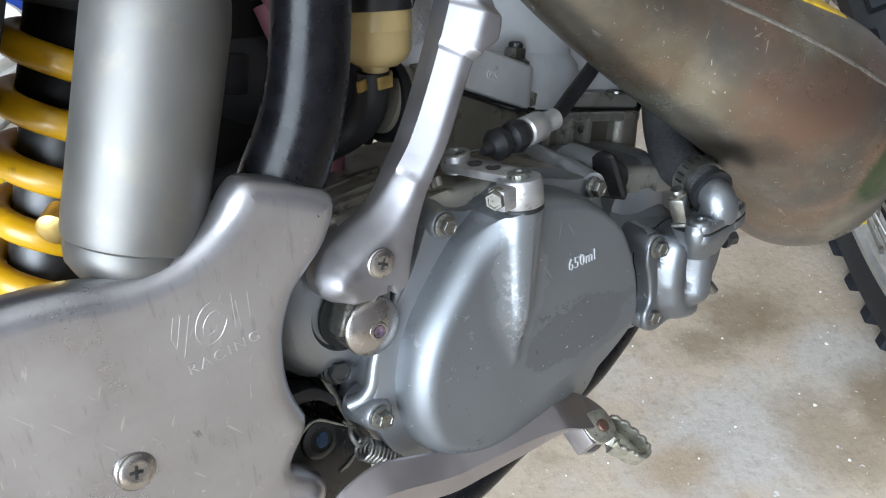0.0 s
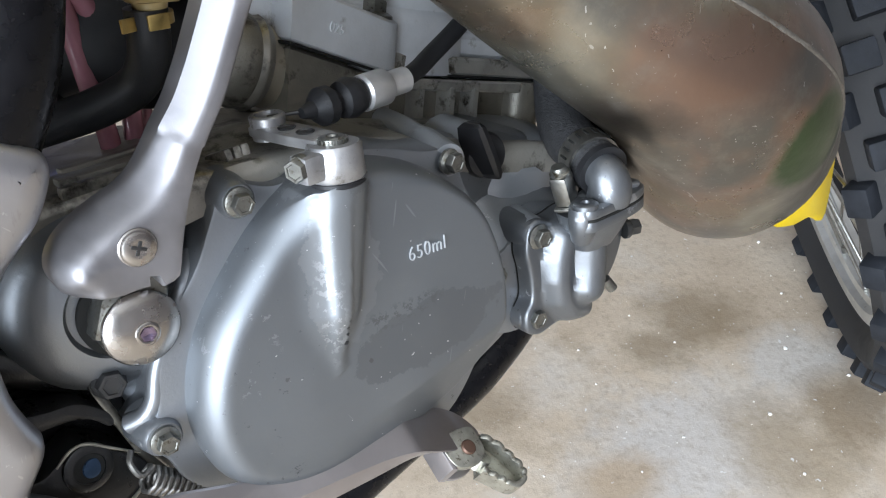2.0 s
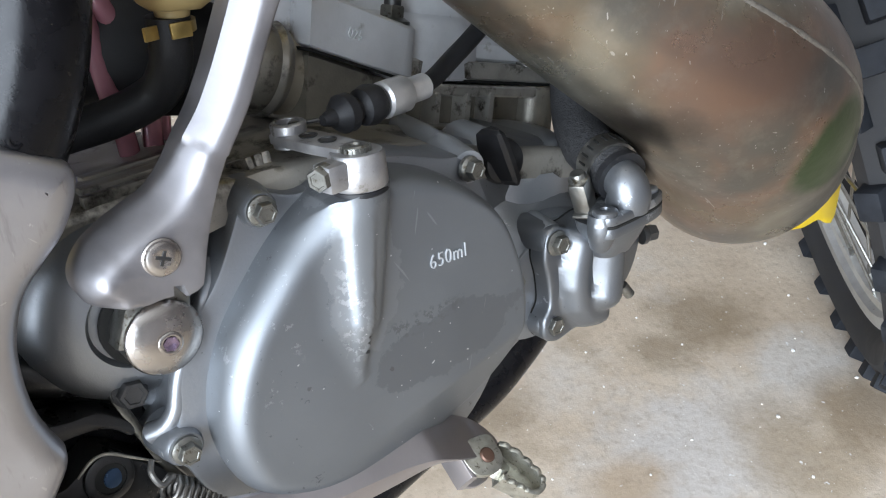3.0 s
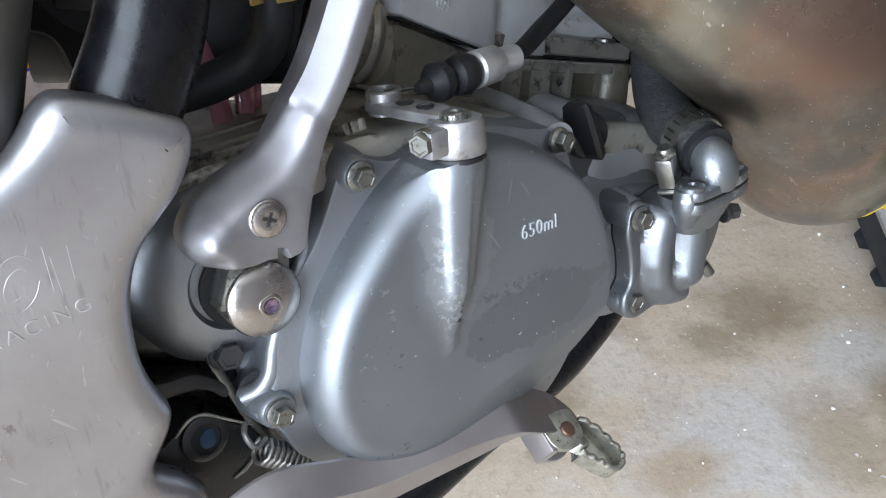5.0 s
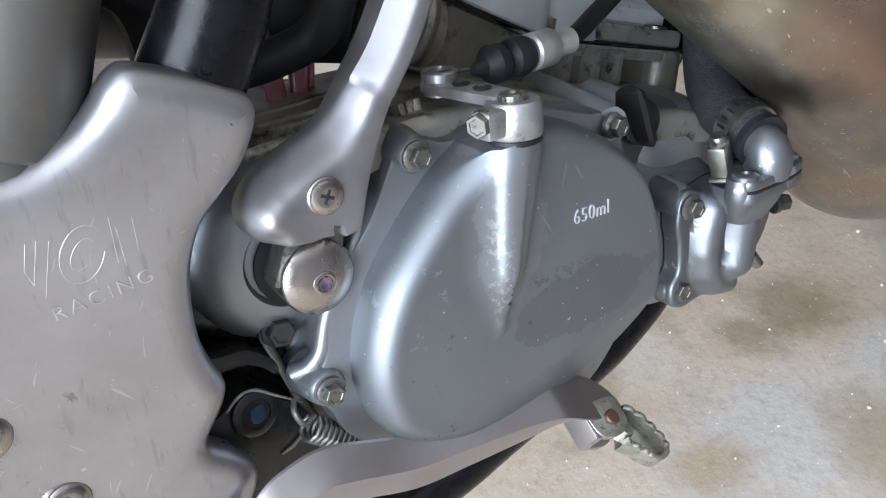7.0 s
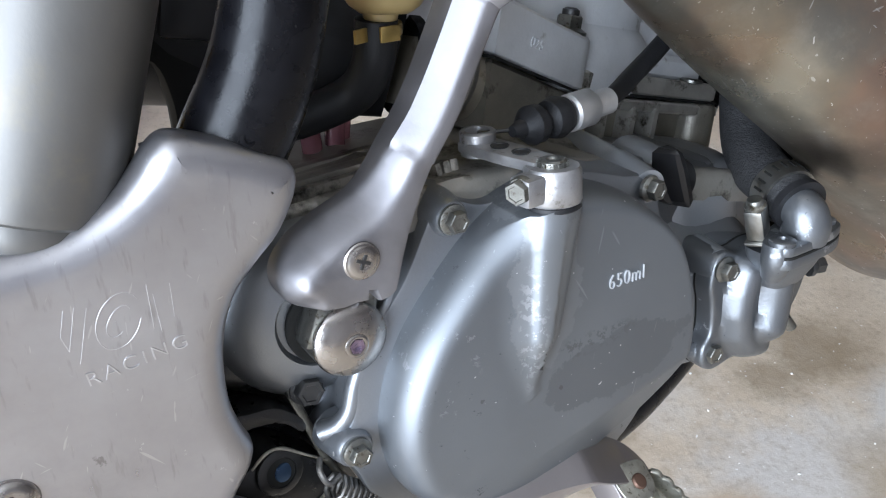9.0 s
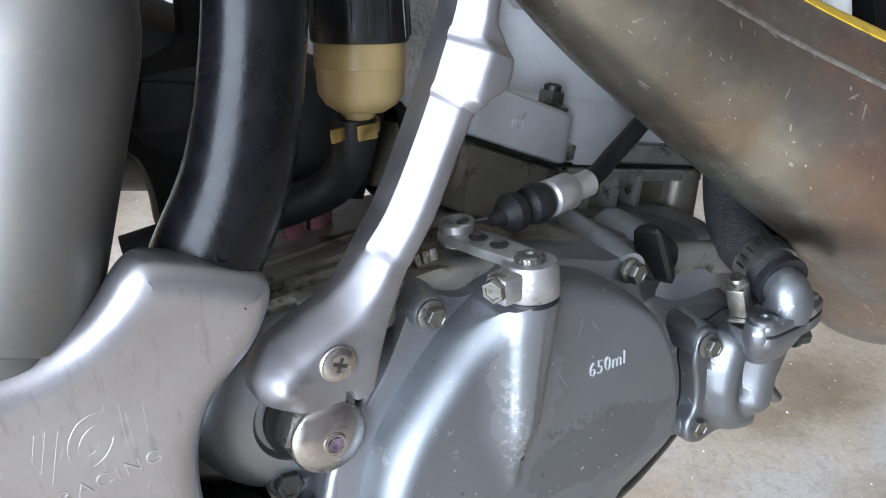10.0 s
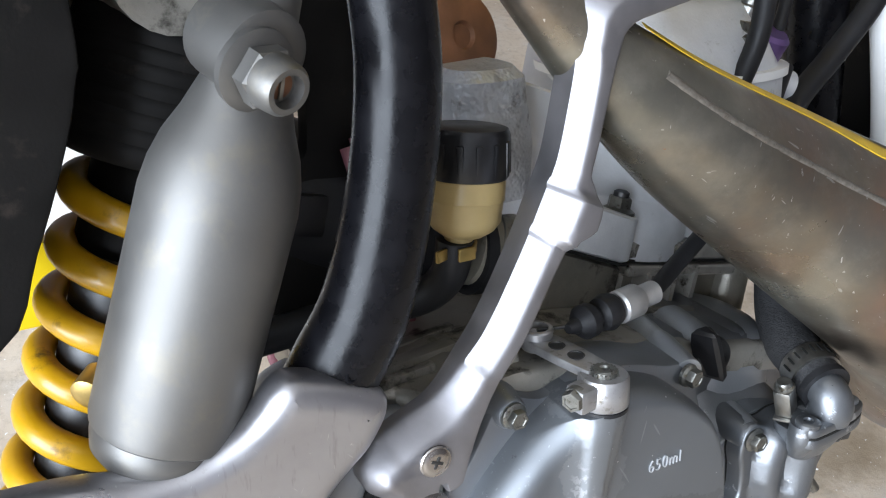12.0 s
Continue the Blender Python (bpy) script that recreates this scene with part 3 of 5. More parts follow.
part("lettering", letters, M_LETTER, cover, "raised letters 650ml, coloured bright like their edge highlights")


def flange():
    """The cover's seat on the case, with a raised rib on its rear side."""
    outline = [p for p in spline([(-45, 34), (-58, 38), (-66, 39), (-71, 30), (-80, 14), (-93, -2), (-101, -20), (-104, -34), (-112, -42), (-104, -52), (-98, -66), (-80, -86), (-45, -97), (-12, -98), (18, -92), (40, -66), (46, -42), (45, -17), (36, 10), (30, 26), (16, 30), (-3, 36), (-25, 39)], 6, True)]
    return part("cover_flange", plate(outline, 8.5, 34, 1.6), M_CASE, bike)


seat = flange()
for x, y, z, r, out in ((-62.3, 0, 33.4, 6.6, 6.0), (-104, 0.9, -41.8, 7.0, 6.5)):
    part("bolt_boss", lathe((x, 22, z), (0, -1, 0), [(0, r + 2.4), (10, r + 0.9), (13, r + 0.2), (22 - y - 6.2, r - 0.2), (22 - y - 5.2, r - 0.9)], 32), M_CASE, seat)
for x, y, z, turn in ((-62.3, 0, 33.4, 12), (-104, 0.9, -41.8, 20)):
    part("bolt", hex_bolt((x, y + 5.2, z), (0, -1, 0), 6.9, 5.4, 5.3, turn), M_ZINC, seat, "zinc plated hexagon bolt")


def stack(levels, n=36, power=2.6):
    """A body of rounded-box sections: (centre x, centre y, z, half x, half y) from top to bottom."""
    rings = []
    for cx, cy, z, hx, hy in levels:
        ring = []
        for k in range(n):
            a = 2 * math.pi * k / n
            ca, sa = math.cos(a), math.sin(a)
            ring.append(V(cx + hx * math.copysign(abs(ca) ** (2 / power), ca), cy + hy * math.copysign(abs(sa) ** (2 / power), sa), z))
        rings.append(ring)
    return loft(rings, True)


def crankcase():
    outline = [p for p in spline([(-140, 12), (-139, 28), (-120, 37), (-80, 39), (-40, 38), (0, 31), (60, 20), (112, 4), (128, -12), (122, -40), (92, -74), (50, -96), (0, -104), (-50, -100), (-92, -82), (-106, -50), (-113, -30), (-126, -4)], 6, True)]
    return part("crankcase", plate(outline, 30, 92, 9.0), M_CASE, bike, "grey cast aluminium crankcase, oily on top")


case = crankcase()
part("flange_rib", smooth_tube([(-78, 20, 16), (-83, 13, 9), (-91.5, 12, -3), (-99, 12, -18), (-102.5, 12, -29), (-106.5, 14, -35), (-111, 18, -38)], [2.4, 3.0, 3.3, 3.3, 3.3, 3.6, 4], 6, 14), M_CASE, seat)
part("side_casing", stack([(84, 66, 10, 26, 26), (84, 66, 8.5, 33, 33), (84, 66, 4, 37, 37), (85, 66, -6, 40, 39), (86, 66, -26, 40, 39)], 44, 2.5), M_CASE_LIT, case)
part("casing_wall", stack([(76, 70, 12, 22, 30), (76, 70, 10.5, 25, 33.5), (77, 70, 6, 27, 36), (77, 69, -4, 28, 37), (78, 66, -14, 30, 39.5), (80, 62, -22, 33, 43), (80, 60, -30, 34, 45)], 56, 5.0), M_CASE, case)
# round swell about the kick shaft
part("shaft_housing", lathe((-106, 40, 4), (0, -1, 0), [(0, 35), (7, 34), (12, 32), (16, 28.8), (19, 24.5), (20.6, 20), (21.4, 16.5), (19, 15), (19, 12.5)], 48), M_CASE, case)
part("shaft_seal", lathe((-103, 22, 2), (0, -1, 0), [(0, 15.5), (2.5, 15.5), (3.2, 14.6), (3.2, 11)], 36), M_GASKET, case)
part("bolt", hex_bolt((-113.2, 23.5, -22), (0, -1, 0.1), 9.0, 6.0, 6.0, 5), M_DARKBOLT, case, "blackened hexagon bolt")
part("bolt_boss", lathe((-113.2, 40, -22), (0, -1, 0), [(0, 8), (10, 7), (16.2, 6.4), (16.8, 5.6)], 24), M_FRAMEWORN, case)
# dirty deck behind the clutch arm: an uneven cast top
def deck_z(x, y):
    z = 41.5 if x < -30 else 41.5 - 0.26 * (x + 30) + 0.0006 * (x + 30) * max(0.0, 60 - x)
    z += 2.4 * math.exp(-((y - 62 - 0.1 * x) / 7) ** 2) + 1.6 * math.exp(-((x + 70) / 5) ** 2) * (y > 0)
    z -= 3.0 * math.exp(-(((x + 52) / 13) ** 2 + ((y - 46) / 11) ** 2))
    return z + 0.5 * noise.noise(V(x * 0.09, y * 0.09, 0))


def deck():
    rows = []
    for i in range(61):
        x = -122 + 240 * i / 60
        near = 14 + 14 * min(1.0, max(0.0, (x + 28) / 26)) + 16 * min(1.0, max(0.0, (-84 - x) / 14))
        row = [V(x, near, deck_z(x, 30) - 14), V(x, near + 0.5, deck_z(x, 31) - 4), V(x, near + 2, deck_z(x, 32) - 1.2)]
        row += [V(x, near + 4 + (100 - near) * j / 22, deck_z(x, near + 4 + (100 - near) * j / 22)) for j in range(23)]
        rows.append(row + [V(x, 104, deck_z(x, 104) - 14)])
    return loft(rows, True)


part("deck", deck(), M_CASTOIL, case, "oil-stained cast deck")
for a, b, wide in (((-104, 56), (-56, 63), 5), ((-108, 44), (-62, 50), 7), ((-110, 34), (-78, 38), 4)):
    d, q = V(b[0] - a[0], b[1] - a[1], 0), V((a[0] + b[0]) / 2, (a[1] + b[1]) / 2, 42.4)
    part("deck_rib", box((d.length, wide, 5), Matrix.Translation(q) @ pose(0, 0, 0, 0, 0, math.degrees(math.atan2(d.y, d.x))), 1.2), M_CASTOIL, case)
for x, y, turn in ((-56, 30, 20), (-51, 31, 5), (-46.5, 31.5, -10)):
    part("casting_rib", box((3.4, 12, 8), Matrix.Translation((x, y, 40)) @ pose(0, 0, 0, -18, 0, turn), 1.4), M_CASTOIL, case)
# long bolt bosses on the cover's upper edge
part("long_boss", smooth_tube([(41, 74, 24), (37, 52, 24.5), (34, 36, 24), (32.9, 30, 23.8), (28, 8, 23)], [6.6, 6.6, 6.5, 7.2, 6.8], 5, 24), M_CASE_LIT, case)
part("bolt", hex_bolt((27.3, 7.6, 22.9), (0.12, -1, 0), 7.3, 6.0, 5.2, 10), M_ZINC, case, "zinc plated hexagon bolt")
part("long_boss", smooth_tube([(82, 62, -21.5), (77, 34, -22.5), (71.6, 8, -23)], [8.0, 7.8, 7.6], 5, 24), M_CASE_LIT, case)

part("bolt", hex_bolt((50, 12, -37), (0.25, -1, 0), 7.2, 5.5, 5.4, 15), M_ZINC, case, "zinc plated hexagon bolt")
# oil filler cap with its wing
filler = part("oil_filler_cap", lathe((62.5, 32, 12), (-0.1, -1, 0.05), [(0, 10.4), (5, 10.4), (7, 9.6), (7.6, 8), (7.6, 2)], 32), M_BLACKPLASTIC, bike, "black plastic oil filler cap")


def cap_wing():
    """A fin whose crest faces out, thick at its root."""
    rings = []
    for z, k in ((29, 0.35), (27.5, 0.8), (22, 1.0), (12, 1.0), (5, 0.9), (2, 0.5)):
        x = 59.5 + 0.34 * (16 - z)
        rings.append([V(x - 8.5 * k, 28, z), V(x - 2.6 * k, 19.5 + 3 * (1 - k), z), V(x - 0.5, 18.4 + 3 * (1 - k), z), V(x + 2.4 * k, 19.2 + 3 * (1 - k), z), V(x + 6.5 * k, 28, z)])
    return loft(rings, True)


part("wing", cap_wing(), M_BLACKPLASTIC, filler, sharp=25)
part("filler_neck", lathe((64, 60, 11), (-0.1, -1, 0), [(0, 13.5), (22, 13), (27, 12.6), (28, 11.5)], 32), M_CASE_LIT, case)

# ---- clutch arm and cable ----
arm = part("clutch_arm", lathe((-31.5, -8.5, 36.6), (0.02, 0.03, 1), [(0, 9.2), (1.2, 9.9), (11, 9.6), (12.2, 8.8), (12.2, 4.9)], 36), M_ARM, bike, "aluminium clutch arm with a splined clamp")
lever = [(-37, -6), (-26, -5), (-27.5, 10), (-30, 24), (-32, 31), (-38, 33.5), (-43.5, 30), (-43, 22), (-40.5, 8)]
part("blade", plate(lever, 46.2, 50.2, 0.8, frame_m=Matrix(((1, 0, 0, 0), (0, 0, 1, 0), (0, 1, 0, 0), (0, 0, 0, 1)))), M_ARM, arm)
for x, y in ((-35.6, 15.5), (-33.8, 5.5)):
    part("hole", lathe((x, y, 50.4), (0, 0, 1), [(-3.6, 2.9), (-0.2, 3.0), (0.3, 3.4), (0.36, 3.3), (0.3, 3.0), (-0.1, 2.7), (-0.12, 0.2)], 24), M_DARKBOLT, arm)
part("eye", lathe((-37, 27, 45), (0, 0, 1), [(0, 6.2), (5, 6.4), (8.2, 6.6), (8.8, 6.0), (8.8, 4.6), (6, 4.3)], 28), M_ARM, arm)
part("clamp_block", box((14, 9, 9.5), Matrix.Translation((-40, -10, 43.4)) @ pose(0, 0, 0, 0, 0, 8), 1.5), M_ARM, arm)
part("clamp_bolt", hex_bolt((-44.6, -10.2, 44.3), (-0.9, -0.43, -0.05), 7.4, 5.4, 4.6, 14), M_ZINC, arm, "yellow zinc clamp bolt")
part("spline_ring", lathe((-31.3, -8.2, 48.6), (0.02, 0.03, 1), [(0, 4.9), (1.8, 4.7), (2.4, 4.0), (2.4, 2.2), (1.6, 1.7)], 30), M_ZINC, arm)
for k in range(18):
    a = 2 * math.pi * k / 18
    part("spline_tooth", box((1.0, 0.9, 1.6), Matrix.Translation((-31.3 + 4.8 * math.cos(a), -8.2 + 4.8 * math.sin(a), 49.6)) @ pose(0, 0, 0, 0, 0, math.degrees(a)), 0.0), M_ZINC, arm)
part("dust_seal", lathe((-31.5, -8.7, 34.6), (0.02, 0.03, 1), [(0, 9.0), (0.6, 9.6), (1.8, 9.5), (2.4, 8.6)], 30), M_RUBBER, arm, "black rubber dust seal")

cable = part("clutch_cable", smooth_tube([(25, 30.5, 52.5), (36.5, 36, 53.8), (47.4, 40, 57.5), (66.7, 46, 64.8), (92, 55, 76), (120, 66, 96), (150, 80, 130)], [3.6, 3.9, 4.0, 4.0, 4.0, 4.0, 4.0], 6, 16), M_RUBBER, bike, "black sheathed clutch cable")
part("inner_wire", sweep([(-37, 27, 52.4), (-22, 22.6, 52.4)], 0.8, 10), M_DARKBOLT, cable)
d = V(52, 9.5, 0.4).normalized()
part("boot", lathe((-26, 21.6, 52.2), d, [(0, 2.0), (3, 3.0), (5, 3.4), (6, 5.0), (9, 7.3), (13, 7.2), (15.5, 4.6), (17, 4.4), (19, 7.0), (23, 8.0), (27, 7.0), (29, 4.8)], 28), M_RUBBER, cable, "ribbed black rubber boot")
part("adjuster", lathe((2.5, 26.4, 52.4), d, [(0, 6.2), (1, 7.2), (12, 7.2), (13.2, 6.4), (13.2, 5.2), (24, 5.2), (25, 4.2)], 28), M_ALU, cable, "aluminium cable adjuster")

# ---- water pump ----
LEVEL = Matrix(((1, 0, 0, 0), (0, 0, 1, 0), (0, 1, 0, 0), (0, 0, 0, 1)))


PUMP_RIM = [p for p in spline([(64, -30), (66, -19), (72, -15.5), (80, -18), (92, -16), (108, -20), (119, -28), (121, -42), (116, -56), (106, -65), (92, -70), (80, -71.5), (70, -73), (63, -69), (62.5, -60), (66.5, -53), (66, -40)], 5, True)]
VOLUTE = [(84, -27), (81.5, -36), (80.5, -46), (82, -56), (87, -63), (93, -65)]
LOBE = [(96, -20), (95.5, -30), (95, -42), (94, -51), (93.5, -53)]


def pump_y(x, z):
    """The pump cover's face: a flat lip, the curved volute and the tall outlet lobe beside it."""
    y = 4.6 + 0.016 * max(0.0, x - 100) ** 1.7
    for line, wide, high, soft in ((VOLUTE, 8.5, 10.5, 3.5), (LOBE, 11.5, 17.5, 3.0)):
        k = nearest(line, x, z)[0] / wide
        top = 6.0 - high * (1 - k * k) ** 0.62 if k < 1 else 6.0 + (k - 1) * wide * 1.6
        y = -smooth_max(-y, -top, soft)
    return y


def pump_cover():
    bm, rows = bmesh.new(), []
    for inset, y in ((0.0, 14.0), (0.0, 6.6), (0.5, 5.2), (1.4, 4.7)):
        rows.append([bm.verts.new((q.x, y if inset < 1.4 else pump_y(q.x, q.y), q.y)) for q in offset(PUMP_RIM, inset)])
    for a, b in zip(rows, rows[1:]):
        for i in range(len(a)):
            j = (i + 1) % len(a)
            bm.faces.new((a[i], a[j], b[j], b[i]))
    fill(bm, rows[-1], pump_y, 1.7)
    return bm


pump = part("water_pump", pump_cover(), M_PUMP, bike, "silver water pump housing with bolted cover", 50)
part("pump_seat", plate([p for p in spline([(52, -32), (64, -27), (76, -17), (90, -17), (106, -23), (118, -40), (111, -59), (86, -71), (68, -73), (50, -66), (46, -36)], 5, True)], 14.6, 60, 1.5), M_CASE, pump)
part("gasket_edge", plate(offset(PUMP_RIM, -0.15), 13.7, 14.8, 0.1), M_GASKET, pump)
part("outlet_neck", stack([(97, -5, -14, 18, 12.5), (96.5, -5, -19, 16, 12), (96, -4.5, -24, 13, 11), (95.6, -3, -32, 10, 8)], 36, 3.0), M_PUMP, pump)
part("screw_column", smooth_tube([(81.5, -13, -7.6), (81.5, -12.6, -16), (83, -10, -24)], [6.2, 6.4, 4.5], 4, 22), M_PUMP, pump)
part("web", plate([p for p in spline([(100, -18), (118, -20), (124, -34), (118, -52), (106, -62), (99, -50)], 4, True)], 1, 16, 3.0), M_PUMP, pump)
flange_line = [p for p in spline([(77, -16), (80, -20), (86, -20.5), (98, -20), (110, -18.5), (118, -15), (119, -9), (112, -3), (98, 2), (84, -4), (77, -10)], 4, True)]
part("top_flange", plate(flange_line, -12.6, -17.6, 0.8, frame_m=LEVEL), M_PUMP, pump)
part("flange_gasket", plate(flange_line, -11.6, -12.8, 0.1, frame_m=LEVEL), M_GASKET, pump)
part("top_plate", plate(flange_line, -7.4, -11.7, 0.8, frame_m=LEVEL), M_PUMP, pump)
part("elbow", smooth_tube([(98, -12, -9), (98, -13, -4), (98, -11.5, 0.5), (99, -7, 2.5), (101, 1, 4)], [9.6, 9.6, 9.2, 8.8, 8.6], 6, 32), M_PUMP, pump)
for x, y, z, ax in ((71.3, 5.2, -23.3, (0, -1, 0)), (68.8, 7.5, -63.8, (0, -1, 0))):
    part("bolt", hex_bolt((x, y, z), ax, 7.6, 5.6, 5.8, 8), M_ZINC, pump, "zinc plated hexagon bolt")
    part("bolt_boss", lathe((x, 26, z), (0, -1, 0), [(0, 8.6), (24 - y, 7.6), (25.6 - y, 6.8)], 26), M_PUMP, pump)
part("screw", lathe((81.5, -14.5, -7.6), (0, 0, 1), [(0, 5.4), (1.8, 5.4), (2.4, 4.4), (2.4, 2.2), (1.2, 1.8)], 22), M_PUMP, pump)
part("screw", lathe((114, -11, -7.6), (0, 0, 1), [(0, 3.8), (1.6, 3.8), (2.2, 3.0), (2.2, 1.0)], 20), M_CASE, pump)
part("bolt", hex_bolt((124, 2, -36), (0.9, -0.3, 0.0), 7, 8, 4.8), M_DARKBOLT, pump)
part("drain_screw", lathe((109, -2, -58), (0.5, -0.2, -0.8), [(-3, 2.6), (4, 2.6), (4.6, 1.8)], 16), M_ZINC, pump)

hose = part("coolant_hose", smooth_tube([(99.5, -7, 2.6), (102, 2, 4.5), (106, 12, 6), (112, 26, 9), (123, 42, 18), (138, 58, 42), (150, 70, 95)], [11.4, 11.6, 11.8, 12.2, 12.2, 12.2, 12.2], 6, 28), M_HOSE, bike, "black woven coolant hose held by a worm clip")
part("hose_lip", smooth_tube([(99.2, -8.2, 2.4), (100.0, -5, 3.2)], [11.9, 11.9], 3, 32), M_RUBBER, hose)
part("hose_clip", smooth_tube([(101, -1, 4.0), (102.6, 4, 5), (104, 8, 5.6)], [12.7, 12.8, 12.9], 3, 40), M_STEELBAND, hose, "slotted stainless hose clip")
clip_axis = V(8, 0, -26).normalized()
part("clip_screw", lathe((78.2, -1, 10.5), clip_axis, [(2, 3.0), (3, 3.6), (4.2, 3.6), (4.8, 4.6), (5.8, 4.6), (6.4, 3.2), (14, 3.2), (16, 2.4)], 18), M_ZINC, hose)
part("clip_housing", box((9.5, 8, 15), facing((82.4, -0.5, -2.4), clip_axis, 20), 1.8), M_STEELBAND, hose)
part("clip_lip", box((11.5, 9, 1.6), facing((84.6, -0.5, -10.4), clip_axis, 20), 0.6), M_STEELBAND, hose)
for k in range(9):
    a = radians(25 + 17 * k)
    o, x, z = V(102.4, 3.4, 4.9), V(0.93, -0.33, 0.1).normalized(), V(-0.12, -0.05, 0.99).normalized()
    q = o + 13.0 * (math.cos(a) * x + math.sin(a) * z)
    part("clip_slot", box((0.9, 5.0, 0.5), Matrix.Translation(q) @ Matrix((x * -math.sin(a) + z * math.cos(a), x.cross(z), q - o)).transposed().to_3x3().normalized().to_4x4(), 0.0), M_GASKET, hose)

# ---- cylinder on the upper case: x along its base, z up its bore ----
CYL = Matrix(((0.9659, -0.1153, 0.2316, 49.3), (0.1115, 0.9933, 0.0297, 77.5), (-0.2335, -0.0029, 0.9723, 44.4), (0, 0, 0, 1)))


def slanted(bottom, rise, top_rise, round_by=1.2):
    """A block over a base of (x, y, z) whose top lies rise higher; given in the cylinder's axes."""
    base = [(p[0], p[1]) for p in bottom]
    zs = [p[2] for p in bottom]
    rings = []
    for inset, k in ((round_by, 0.0), (0.0, round_by), (0.0, rise - round_by), (round_by, rise)):
        rings.append([CYL @ V(q.x, q.y, z + k) for q, z in zip(offset(base, inset), zs)])
    return loft(rings, True)


cylinder = part("cylinder", slanted([(-61, -10, 12), (-32, -6.5, 6), (-4, -3, 0.4), (2, -1.2, 0), (5.6, 2, 0), (7, 7, 0), (8, 60, 0), (-61, 60, 12)], 23, 23), M_CYL, bike, "cast aluminium cylinder with a stud flange")
part("barrel", lathe(CYL @ V(28, 58, -1), CYL.to_3x3() @ V(0, 0, 1), [(0, 56), (24, 55), (30, 50), (120, 49)], 56), M_CYL, cylinder)
part("left_wall", slanted([(-100, 8, 22), (-58, 4, 16), (-40, 40, 12), (-100, 60, 22)], 60, 60), M_CYL, cylinder)
part("stud_nut", hex_bolt(CYL @ V(-4.5, 7, 22.6), CYL.to_3x3() @ V(0, 0, 1), 10.5, 9.0, 8.4, 12), M_ZINC, cylinder, "tarnished flange nut on a stud")
part("stud", lathe(CYL @ V(-4.5, 7, 29.4), CYL.to_3x3() @ V(0, 0, 1), [(0, 3.9), (4.5, 3.9), (5.5, 2.2)], 18), M_DARKBOLT, cylinder)
part("base_gasket", slanted([(-62, -11, 10.6), (-5, -4, -0.8), (1, -2, -1.4), (8, 4, -1.4), (40, 4, -1.6), (116, 5, -3), (116, 90, -3), (-62, 90, 10.6)], 1.3, 1.3, 0.2), M_GASKET, cylinder)
part("cylinder_core", slanted([(4, 16, -10), (108, 18, -10), (108, 88, -10), (4, 88, -10)], 46, 46, 3.0), M_CYL, cylinder)
part("cylinder_skirt", slanted([(4, 10, 8), (106, 12, 6), (106, 90, 6), (4, 90, 8)], 13, 13, 3.0), M_CYL, cylinder)
part("base_flange", slanted([(2, 4, 0), (114, 5, -1.6), (114, 90, -1.6), (2, 90, 0)], 9, 9), M_RIB, cylinder)
marks = text_mesh("025", 6.0, 0.3)
bmesh.ops.transform(marks, matrix=CYL @ Matrix.Translation((-36, -7.4, 18)) @ pose(0, 0, 0, 90, 11, 7), verts=marks.verts)
part("casting_number", marks, M_CYL, cylinder)
# pockets grimy and darker, ribs lighter: part of their shading is in the colours
upper = part("upper_case", slanted([(-60, -8, -20), (-4, -2, -32), (6, 8, -34), (112, 9, -38), (118, 20, -38), (118, 100, -38), (-60, 100, -20)], 30, 30), M_GRIME, bike, "ribbed upper crankcase under the cylinder", 30)
for x in (-2, 20, 41, 58):
    part("rib", slanted([(x, -1, -34), (x + 3.2, -1, -34), (x + 4.4, 14, -34), (x - 1.2, 14, -34)], 28, 28, 1.0), M_RIB, upper)
part("rib_web", slanted([(6, 0, -8), (112, 0.5, -9), (112, 14, -9), (6, 14, -8)], 5.6, 5.6, 1.0), M_RIB, upper)
part("corner_boss", lathe(CYL @ V(103, 9, -36), CYL.to_3x3() @ V(0, 0, 1), [(0, 12.6), (30, 11.4), (33, 10.6)], 32), M_GRIME, upper)
part("bolt", lathe(CYL @ V(92, 6, 7.5), CYL.to_3x3() @ V(0, 0, 1), [(0, 6), (1.4, 6), (2, 5), (2, 3.4), (1.2, 3.2)], 22), M_ZINC, upper)
intake = part("intake", smooth_tube([(36, 94, 38), (27, 90, 43), (14, 87, 49), (-2, 84, 55.5), (-14, 82, 61), (-26, 80, 66), (-40, 80, 71)], [3, 11, 16, 18, 17.5, 17, 17], 6, 32), M_INTAKE, bike, "brown cast intake stub")
part("clamp_ring", smooth_tube([(-15, 78, 61), (-17.5, 78, 62), (-19, 78, 62.6), (-22, 78, 64)], [18, 19.6, 19.8, 18.6], 3, 36), M_CASTOIL, intake)
part("clamp_ring", smooth_tube([(-22.5, 78, 64), (-24, 78, 64.6), (-29, 79, 66.5)], [19.4, 19.8, 18.6], 3, 36), M_GRIME, intake)
part("clamp_ring", smooth_tube([(-34, 80, 68), (-39, 80, 69)], [20, 20], 3, 32), M_RUBBER, intake)
part("air_boot", smooth_tube([(-40, 80, 70), (-56, 90, 76), (-80, 112, 84), (-120, 128, 96)], [22, 26, 31, 38], 6, 28), M_RUBBER, intake, "black rubber air boot")

